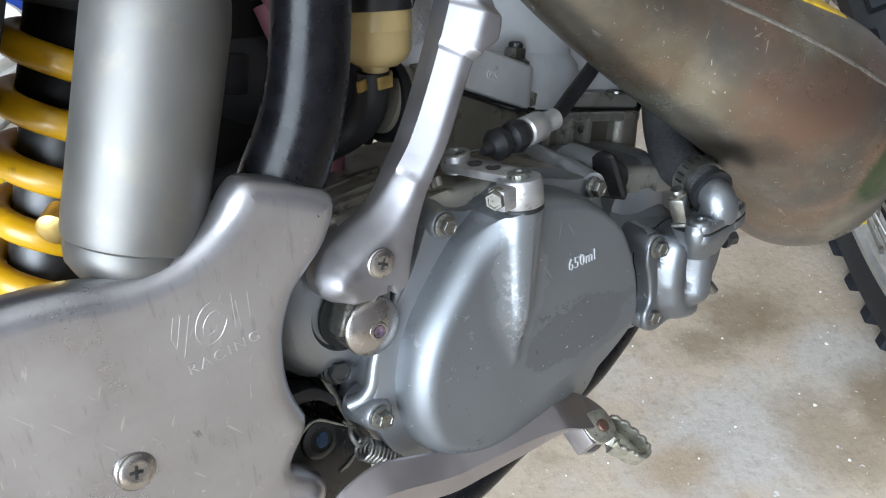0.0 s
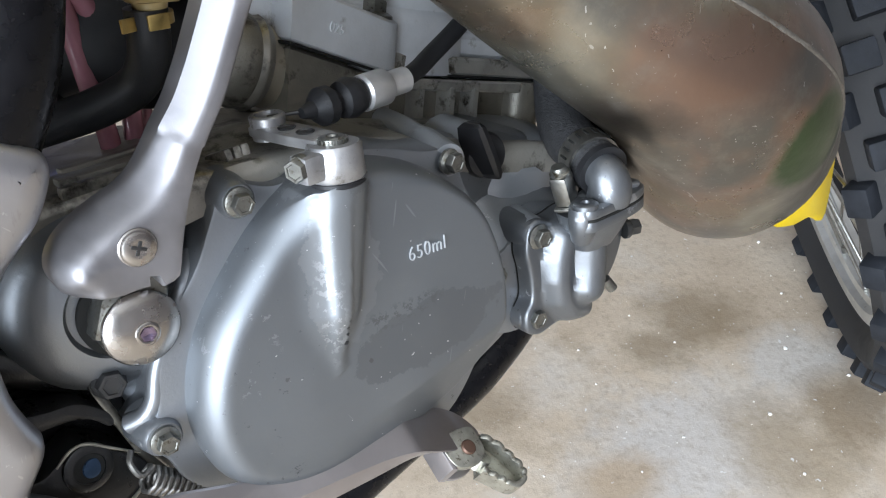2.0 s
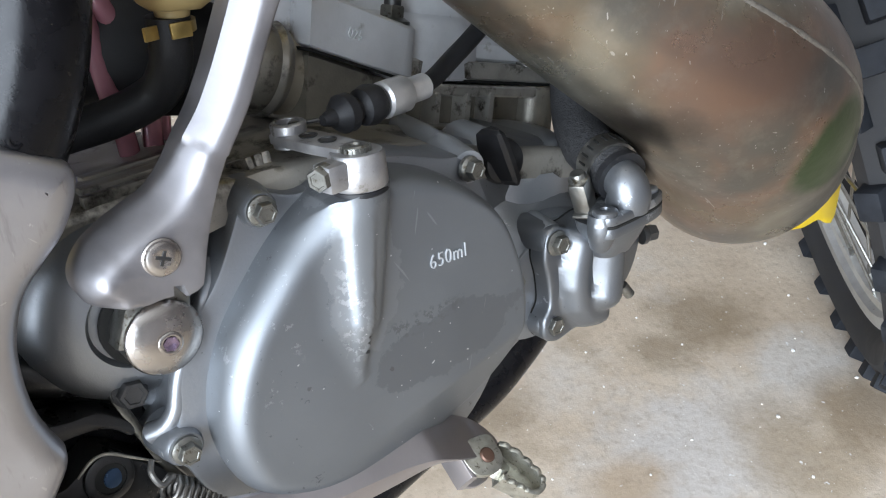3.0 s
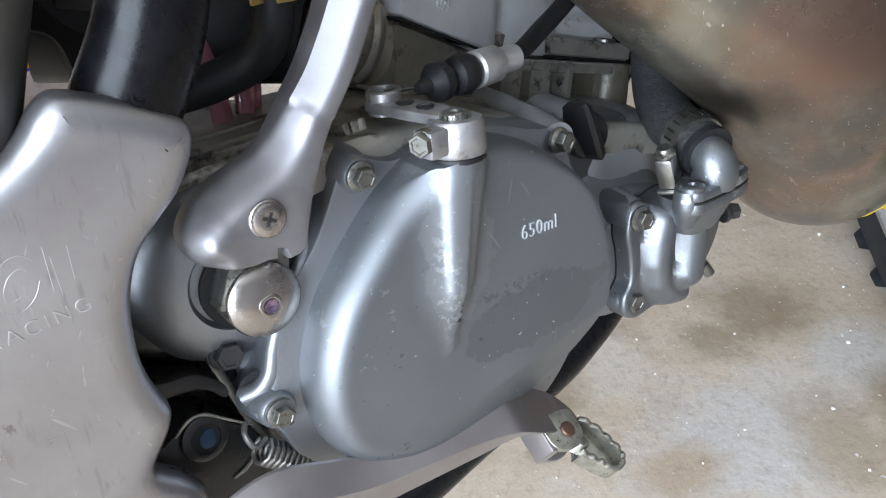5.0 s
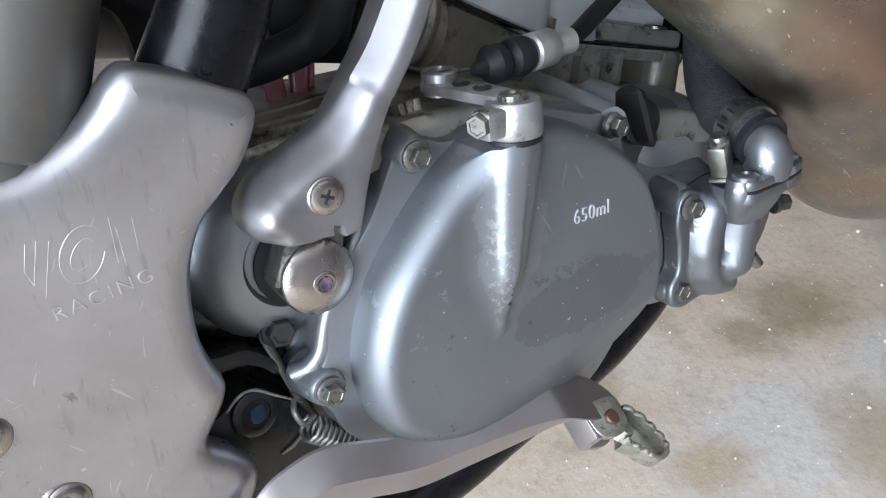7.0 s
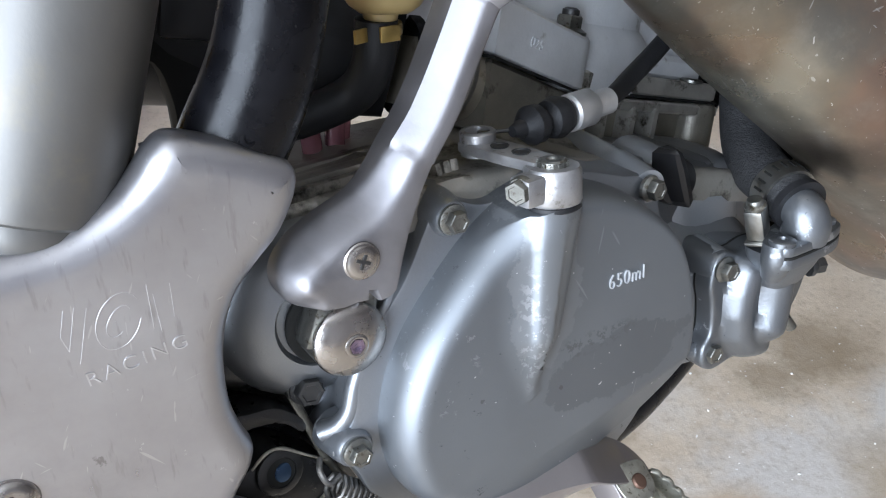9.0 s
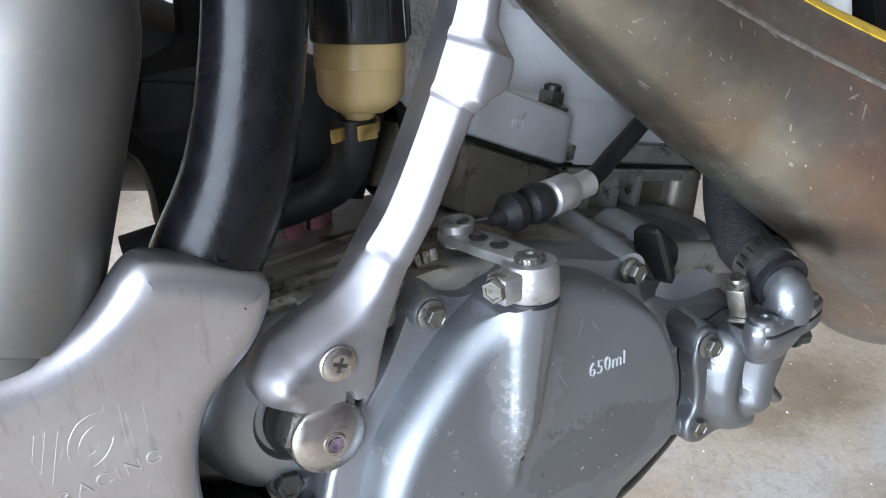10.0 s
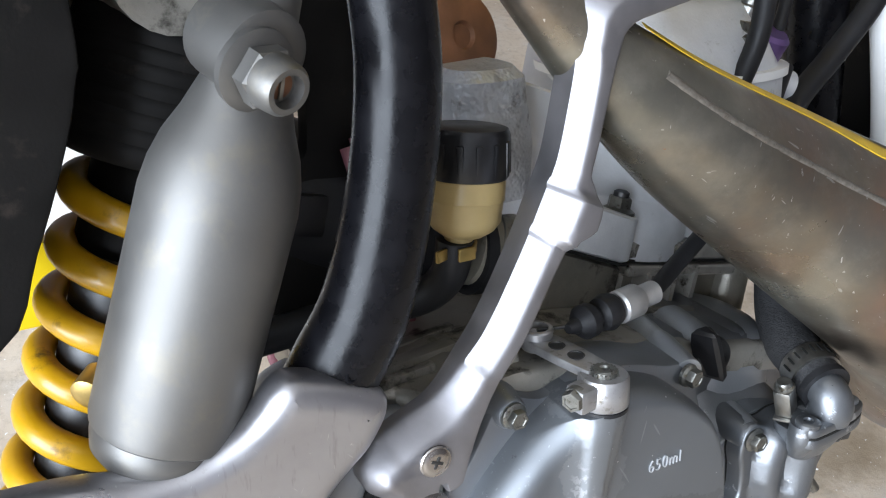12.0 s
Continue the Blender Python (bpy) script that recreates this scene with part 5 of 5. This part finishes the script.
# ---- rear brake fluid cup and hoses ----
cup_up = V(0.1, 0.06, 1).normalized()
cup = part("brake_fluid_cup", lathe((-66, 35, 98), cup_up, [(-1.5, 8), (1, 11.6), (4.5, 14.0), (12, 14.4), (12.6, 14.9), (19, 14.9), (21, 14.4)], 36), M_CUP, bike, "yellowed translucent brake fluid cup")
cap = part("cup_cap", lathe(V(-66, 35, 98) + cup_up * 20.5, cup_up, [(0, 15.2), (1, 15.8), (16, 15.6), (18, 14.6), (18.5, 13)], 40), M_BLACKPLASTIC, cup, "black ribbed screw cap")
for k in range(14):
    a = 2 * math.pi * k / 14
    part("cap_rib", box((1.4, 2.6, 13), Matrix.Translation(V(-66, 35, 98) + cup_up * 28.5 + V(15.4 * math.cos(a), 15.4 * math.sin(a), -0.9 * math.cos(a))) @ pose(0, 0, 0, 0, 0, math.degrees(a)), 0.5), M_BLACKPLASTIC, cap)
part("cup_spout", lathe((-67, 36, 97), (-0.05, 0.05, -1), [(0, 6), (3, 5.4), (6, 5.4)], 20), M_CUP, cup)
brake_hose = part("brake_hose", smooth_tube([(-68.6, 36.4, 95), (-69.1, 37.5, 86), (-69.7, 42, 77), (-73.7, 50, 67.9), (-86.2, 60, 61.1), (-100.4, 68, 57.5), (-113, 74, 54.8), (-140, 80, 50)], 7.2, 6, 18), M_RUBBER, bike, "black brake fluid hose")
part("hose_clip", lathe((-67.5, 37, 93.5), (0, 0.08, -1), [(0, 7.7), (3.6, 7.7)], 24), M_BRASS, brake_hose, "brass spring clip")
part("clip_tab", box((6, 1.4, 4.5), Matrix.Translation((-76.5, 32, 91)) @ pose(0, 0, 0, 0, 0, 20), 0.4), M_BRASS, brake_hose)
part("clip_tab", box((7, 1.4, 5.0), Matrix.Translation((-68, 28.7, 91)), 0.4), M_BRASS, brake_hose)
for line in ([(-84, 88, 125), (-77, 80, 97.8), (-71.9, 80, 85), (-66.5, 80, 67.2), (-67.5, 80, 53.2), (-68.8, 80, 40.7), (-70, 82, 0)], [(-87, 90, 120), (-83.6, 80, 94.9), (-82.2, 80, 84.8), (-80.3, 80, 61.6), (-78.3, 80, 44.7), (-77, 82, 0)], [(-62, 92, 64), (-60.5, 90, 52), (-62, 90, 40), (-63, 92, 10)], [(-104, 148, 44), (-112, 140, 14), (-109, 140, -3), (-106, 140, -34)]):
    part("breather_hose", smooth_tube(line, 4.0, 6, 16), M_PINK, bike, "pink clear plastic breather hose")

# ---- exhaust ----
PIPE = [(-116, 18.6, 272.7, 13.2), (-82.7, 13.3, 226, 11.6), (-49.7, 11.8, 182, 11.2), (4.7, 10.1, 137, 23.6), (76.4, 13.6, 93.7, 35.7), (145.8, -6.3, 47.5, 47.5), (188.6, -3.3, 17, 54), (224.2, 22, -18.9, 56.2), (258.8, 38.4, -21.8, 58.5), (274.5, 69.7, -9.1, 55.8), (267.9, 106.4, 15.5, 48), (240, 136, 44, 36), (205, 146, 66, 26), (165, 135, 78, 22), (130, 118, 80, 21)]


def exhaust():
    q = spline(PIPE, 7)
    return sweep([V(v[0], v[1], v[2]) for v in q], [v[3] for v in q], 64)


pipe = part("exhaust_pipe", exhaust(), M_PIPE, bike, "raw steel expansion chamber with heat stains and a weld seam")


def weld_bead():
    """A low uneven bead along the chamber's upper side."""
    q, path, wide = spline(PIPE[2:10], 30), [], []
    for i in range(20, len(q) - 2):
        p, r = V(q[i][0], q[i][1], q[i][2]), q[i][3]
        d = (V(*q[i + 1][:3]) - p).normalized()
        n = (V(0.12, -0.95, 0.28) - d * V(0.12, -0.95, 0.28).dot(d)).normalized()
        path.append(p + n * (r - 1.35))
        wide.append(1.8 + 0.22 * noise.noise(V(i * 0.37, 0, 0)) + 0.1 * (i % 2))
    return sweep(path, wide, 14)


part("weld_seam", weld_bead(), surface("weld_steel", (0.165, 0.148, 0.125), 0.5, 0.7, 0.3, 400, 1500, 0.6, dirt=(0.1, 0.07, 0.05), dirt_at=0.56), pipe, "rippled weld bead")



def rim_reflection():
    """A thin yellow strip on the chamber's upper rim, the shroud's reflection made as geometry."""
    q, rings = spline(PIPE[2:7], 12), []
    for i in range(6, 37):
        p, r = V(q[i][0], q[i][1], q[i][2]), q[i][3]
        d = (V(*q[i + 1][:3]) - p).normalized()
        a = (V(0, 0, 1) - d * d.z).normalized()
        b = d.cross(a)
        b = b if b.y > 0 else -b
        rings.append([p + (r + h) * (math.cos(k) * a + math.sin(k) * b) for k, h in ((-0.56, 0.02), (-0.55, 0.35), (-0.48, 0.4), (-0.38, 0.4), (-0.3, 0.35), (-0.28, 0.02))])
    return loft(rings, True)


part("rim_reflection", rim_reflection(), surface("mustard_reflection_colour", (0.52, 0.34, 0.02), 0.45, 0.0, 0.2, 60, 900, 0.1, dirt=(0.3, 0.2, 0.03), dirt_at=0.55), pipe, "mustard yellow reflection of the shroud, laid as a strip along the upper rim")

# ---- radiator shroud over the pipe, and the parts round the head ----
shroud = part("radiator_shroud", loft([[V(x, y, z + 0.12 * (x - 60)) for x, y in ((30, 8), (120, -22), (260, -20), (390, 20))] + [V(x, y + 5, z + 0.12 * (x - 60)) for x, y in ((390, 20), (260, -20), (120, -22), (30, 8))] for z in (238, 280, 330, 400)]), M_YELLOW, bike, "yellow plastic radiator shroud")

# ---- front wheel, steered to full left lock ----
WC, W_STEER, W_LEAN = V(0.9453, 0.6482, 0.3067), 0.8474, 0.5123
fw = BIKE.to_3x3() @ V(1, 0, 0)
side = V(-fw.y, fw.x, 0)
roll_dir = math.cos(W_STEER) * fw + math.sin(W_STEER) * side
lean_up = (V(0, 0, 1) * math.cos(W_LEAN) + V(0, 0, 1).cross(roll_dir) * math.sin(W_LEAN)).normalized()
axle = lean_up.cross(roll_dir).normalized()
WHEEL = BIKE.inverted() @ (Matrix.Translation(WC) @ Matrix((roll_dir, axle, lean_up)).transposed().to_4x4())


def around(y, r, a):
    return WHEEL @ V(r * math.cos(a), y, r * math.sin(a)) * 1000


def hoop(profile, n=120):
    """A closed section of (across, radius) turned about the axle, in metres."""
    rings = [[around(y, r, 2 * math.pi * k / n) for y, r in profile] for k in range(n)]
    return loft(rings + rings[:1], False)


wheel = part("front_wheel", hoop([(-0.02, 0.262), (-0.022, 0.275), (-0.019, 0.279), (0.019, 0.279), (0.022, 0.275), (0.02, 0.262), (0.012, 0.26), (0.009, 0.254), (-0.009, 0.254), (-0.012, 0.26)]), M_RIM, bike, "spoked wheel with aluminium rim and knobbly tyre")
tyre = part("tyre", hoop([(-0.019, 0.276), (-0.034, 0.288), (-0.041, 0.306), (-0.036, 0.322), (-0.02, 0.331), (0.0, 0.334), (0.02, 0.331), (0.036, 0.322), (0.041, 0.306), (0.034, 0.288), (0.019, 0.276)]), M_TYRE, wheel, "black knobbly off-road tyre")


def knob_mesh(w, l, h):
    bm = box((l, w, h), Matrix.Identity(4), min(w, l) * 0.12)
    return bm


def knobs():
    shapes = {}
    for k in range(60):
        a = 2 * math.pi * k / 60
        row = ((-0.0155, 0.337, 0.0), (0.0155, 0.337, 0.0)) if k % 2 else ((0.0, 0.3385, 0.0), (-0.0365, 0.3265, 42.0), (0.0365, 0.3265, -42.0))
        for y, r, tilt_by in row:
            kind = "side" if tilt_by else "mid"
            m = WHEEL @ pose(0, 0, 0, 0, -math.degrees(a) + 90, 0) @ Matrix.Translation((0, y, r)) @ pose(0, 0, 0, tilt_by, 0, 0)
            if kind not in shapes:
                ob = part("tread_block", knob_mesh(24, 22, 17) if kind == "mid" else knob_mesh(20, 25, 18), M_TREAD, tyre)
                shapes[kind] = ob.data
            else:
                ob = new("tread_block", shapes[kind])
                ob.parent = tyre
            ob.matrix_local = m


knobs()
part("hub", lathe(around(-0.05, 0, 0), WHEEL.to_3x3() @ V(0, 1, 0), [(0, 12), (0, 34), (8, 36), (14, 22), (86, 22), (92, 36), (100, 34), (100, 12)], 32), M_RIM, wheel)
for k in range(36):
    a = 2 * math.pi * k / 36
    y = 0.036 if k % 2 else -0.036
    b = a + (0.5 if (k // 2) % 2 else -0.5)
    part("spoke", sweep([around(y, 0.034, b), around(0.004 if k % 2 else -0.004, 0.256, a)], 1.9, 8), M_STEELBAND, wheel)
    part("nipple", sweep([around(0.0045 if k % 2 else -0.0045, 0.243, a - 0.01 * (1 if (k // 2) % 2 else -1)), around(0.004 if k % 2 else -0.004, 0.257, a)], 3.2, 8), M_STEELBAND, wheel)

# ---- dark parts of the motorcycle behind its side ----
airbox = part("airbox", plate([p for p in spline([(-142, 88), (-129, 80), (-125, 66), (-124, 50), (-116, 44), (-102, 47), (-84, 66), (-78, 130), (-80, 220), (-90, 252), (-102, 250), (-104, 190), (-104, 130), (-108, 117), (-124, 113), (-143, 112)], 5, True)], 92, 104, 4), M_SHADOWBLACK, bike, "dusty black plastic airbox")
part("airbox_latch", box((26, 6, 18), Matrix.Translation((-112, 89, 96)) @ pose(0, 0, 0, 0, 12, 0), 2.5), M_BLACKPLASTIC, airbox)

# seat and tank over the engine, unseen, added for shade; side panel; swing arm behind
seat = part("seat", stack([(-330, 112, 400, 330, 70), (-330, 112, 380, 340, 80), (-320, 112, 335, 330, 78), (-310, 112, 318, 300, 60)], 40, 4.0), M_SHADOWBLACK, bike, "unseen black dirt bike seat that shades the engine")
tank = part("fuel_tank", stack([(150, 112, 470, 120, 60), (150, 112, 440, 170, 90), (150, 112, 340, 170, 100), (150, 112, 300, 120, 60)], 40, 3.5), M_YELLOW, bike, "unseen yellow plastic fuel tank that shades the engine")
panel_line = [(-192, 330), (-189, 192), (-191, 168), (-198, 147), (-208, 124), (-222, 98), (-262, 96), (-330, 160), (-330, 330)]
part("side_panel", plate([p for p in spline(panel_line, 4, True)], 18, 24, 1.5), M_SHADOWBLACK, bike, "dusty black plastic side panel")
part("inner_guard", plate([(-200, 330), (-150, 330), (-140, 190), (-168, 152), (-206, 140), (-240, 150)], 112, 118, 1.0), M_SHADOWBLACK, bike, "dark plastic mud guard over the shock")
# unseen plate, added to keep the door's light off the spring
part("shade_plate", plate([(25, 88), (200, 88), (200, 335), (25, 335)], -2.5, 2.5, 1.5, frame_m=Matrix.Translation((-236, 0, 0)) @ Matrix(((0, 1, 0, 0), (1, 0, 0, 0), (0, 0, 1, 0), (0, 0, 0, 1)))), M_SHADOWBLACK, bike, "unseen black plate behind the shock, added to shade the spring")
part("swing_arm", smooth_tube([(-160, 40, -20), (-260, 44, -26), (-560, 52, -40)], [26, 26, 22], 4, 20), M_RES, bike, "aluminium swing arm")

# cylinder head and its surroundings, seen over the pipe
head = part("cylinder_head", stack([(88, 118, 168, 30, 30), (88, 118, 163, 42, 42), (90, 116, 146, 50, 50), (94, 114, 128, 54, 54), (98, 112, 110, 50, 52)], 40, 3.2), M_CYL, bike, "cast aluminium cylinder head with sealant round its joint")
part("head_joint", stack([(94, 114, 134, 56, 56), (94, 114, 130, 56, 56)], 40, 3.2), M_WHITE, head, "smeared pale sealant")
part("plug_hex", hex_bolt((94, 104, 166), (0.2, -0.1, 1), 16, 12, 11), M_ZINC, head)
part("plug_cap", smooth_tube([(98, 102, 178), (104, 98, 200), (130, 88, 222)], [9, 10, 9], 5, 18), M_BLACKPLASTIC, head, "black spark plug cap")
part("water_outlet", smooth_tube([(122, 96, 136), (140, 88, 126), (156, 84, 118)], [12, 10, 9], 5, 20), M_CYL, head)
part("head_nut", hex_bolt((110, 76, 146), (0.2, 0, 1), 13, 10, 10), M_ZINC, head)
part("power_valve_cover", stack([(-36, 78, 150, 14, 16), (-36, 78, 146, 18, 20), (-34, 78, 118, 20, 22), (-32, 78, 96, 18, 20)], 32, 3.0), surface("lumpy_sealed_casting", (0.4, 0.41, 0.425), 0.42, 0.3, 0.25, 45, 90, 0.9, 0.004, dirt=(0.12, 0.11, 0.1), dirt_at=0.58), bike, "pale sealed carburettor top")
part("rusty_bracket", lathe((-34, 96, 158), (0.2, -1, 0.3), [(0, 19), (5, 19), (6, 17), (6, 6), (4, 5)], 32), M_RUST, bike, "rusted round steel bracket")
part("purple_cap", lathe((134, 82, 138), (0.1, -0.5, 1), [(0, 9), (10, 9), (12, 7)], 28), M_PURPLE, bike, "purple anodised cap")
part("throttle_cable", smooth_tube([(150, 74, 104), (161, 78, 114), (187, 80, 134), (212, 80, 160), (240, 84, 200)], 6.5, 5, 14), M_RUBBER, bike, "black throttle cable")
part("thin_cable", smooth_tube([(128, 76, 128), (140, 80, 146), (150, 84, 170), (156, 90, 200)], 3.2, 5, 12), M_RUBBER, bike, "thin black cable")
part("hose_fitting", lathe((118, 84, 150), (0.3, -0.2, 1), [(0, 6), (5, 6), (6, 8), (12, 8), (13, 5), (24, 5)], 20), M_STEELBAND, bike, "plated hose fitting")
part("wiring", smooth_tube([(98, 62, 128), (106, 60, 154), (112, 64, 190)], 5, 5, 14), M_RUBBER, bike, "black wire in a sleeve")
part("radiator", box((30, 110, 220), Matrix.Translation((255, 130, 170)) @ pose(0, 0, 0, 0, -18, 0), 3), M_SHADOWBLACK, bike, "black radiator core")
part("fork_leg", smooth_tube([(252, 82, 30), (243, 82, 85), (225, 82, 150), (205, 88, 240)], 8, 4, 20), M_WHITE, bike, "cream coloured overflow tube")
part("down_tube", smooth_tube([(230, 112, -20), (215, 112, 80), (200, 112, 220)], 17, 4, 20), M_BLACKPAINT, bike, "black frame down tube")

# far side of the motorcycle and the floor beyond it
part("chain_guide", plate([(-222, 84), (-200, 82), (-194, 60), (-204, 44), (-232, 44)], 150, 162, 2), M_YELLOW, bike, "yellow plastic chain guide")
part("fork_guard", plate([p for p in spline([(495, -188), (540, -120), (590, -110), (586, -212), (556, -207), (524, -206)], 4, True)], 150, 155, 1.5), M_YELLOW, bike, "yellow plastic fork guard")


# added white body, in place of bright floor that shows past the spring
def bucket():
    ob = thing("bucket", Matrix.Translation((-0.04, 1.16, 0)), "white bucket added where the floor shows bright white", "bucket")
    part("body", lathe((0, 0, 0), (0, 0, 1), [(0, 110), (4, 114), (240, 138), (244, 142), (250, 142), (252, 136), (236, 134), (12, 108)], 40), M_WHITE, ob)
    part("rim", lathe((0, 0, 222), (0, 0, 1), [(0, 138), (2, 143), (9, 144), (11, 139)], 40), M_WHITE, ob)
    part("handle", smooth_tube([(-143, 0, 228), (-120, -70, 180), (0, -150, 150), (120, -70, 180), (143, 0, 228)], 3, 8, 10), M_STEELBAND, ob)


def carton():
    ob = thing("carton", Matrix.Translation((0.14, 1.5, 0)) @ pose(0, 0, 0, 0, 0, 4), "blue and white cardboard carton on the concrete floor", "carton")
    part("body", box((190, 120, 260), Matrix.Translation((0, 0, 130)), 2), M_BLUE, ob)
    part("white_panel", box((28, 121.5, 261.5), Matrix.Translation((82, 0, 130.5)), 1), M_WHITE, ob)
    part("orange_band", box((191, 121, 16), Matrix.Translation((0, 0, 14)), 1), surface("orange_print", (0.75, 0.25, 0.03), 0.5), ob)


bucket()
carton()


def crumbs():
    """Small pale crumbs and grit that lie scattered on the floor."""
    rnd, bm = random.Random(7), bmesh.new()
    for k in range(420):
        x, y = rnd.uniform(0.05, 1.5), rnd.uniform(-0.35, 0.9)
        r = 0.0007 + 0.0022 * rnd.random() ** 3
        turn = rnd.uniform(0, 6.28)
        rings = []
        for z, w in ((-0.0006, 0.7), (r * 0.5, 1.0), (r * 1.0, 0.45)):
            rings.append([V(x + r * w * (0.7 + 0.6 * rnd.random()) * math.cos(turn + t), y + r * w * (0.7 + 0.6 * rnd.random()) * math.sin(turn + t), z) for t in (0, 1.05, 2.1, 3.14, 4.2, 5.25)])
        loft(rings, True, bm)
    ob = part("floor_crumbs", bm, M_CRUMB, None, scale=1.0)
    tagged(ob, "small pale crumbs and grit scattered on the concrete floor", "grit", kind="stuff")


crumbs()
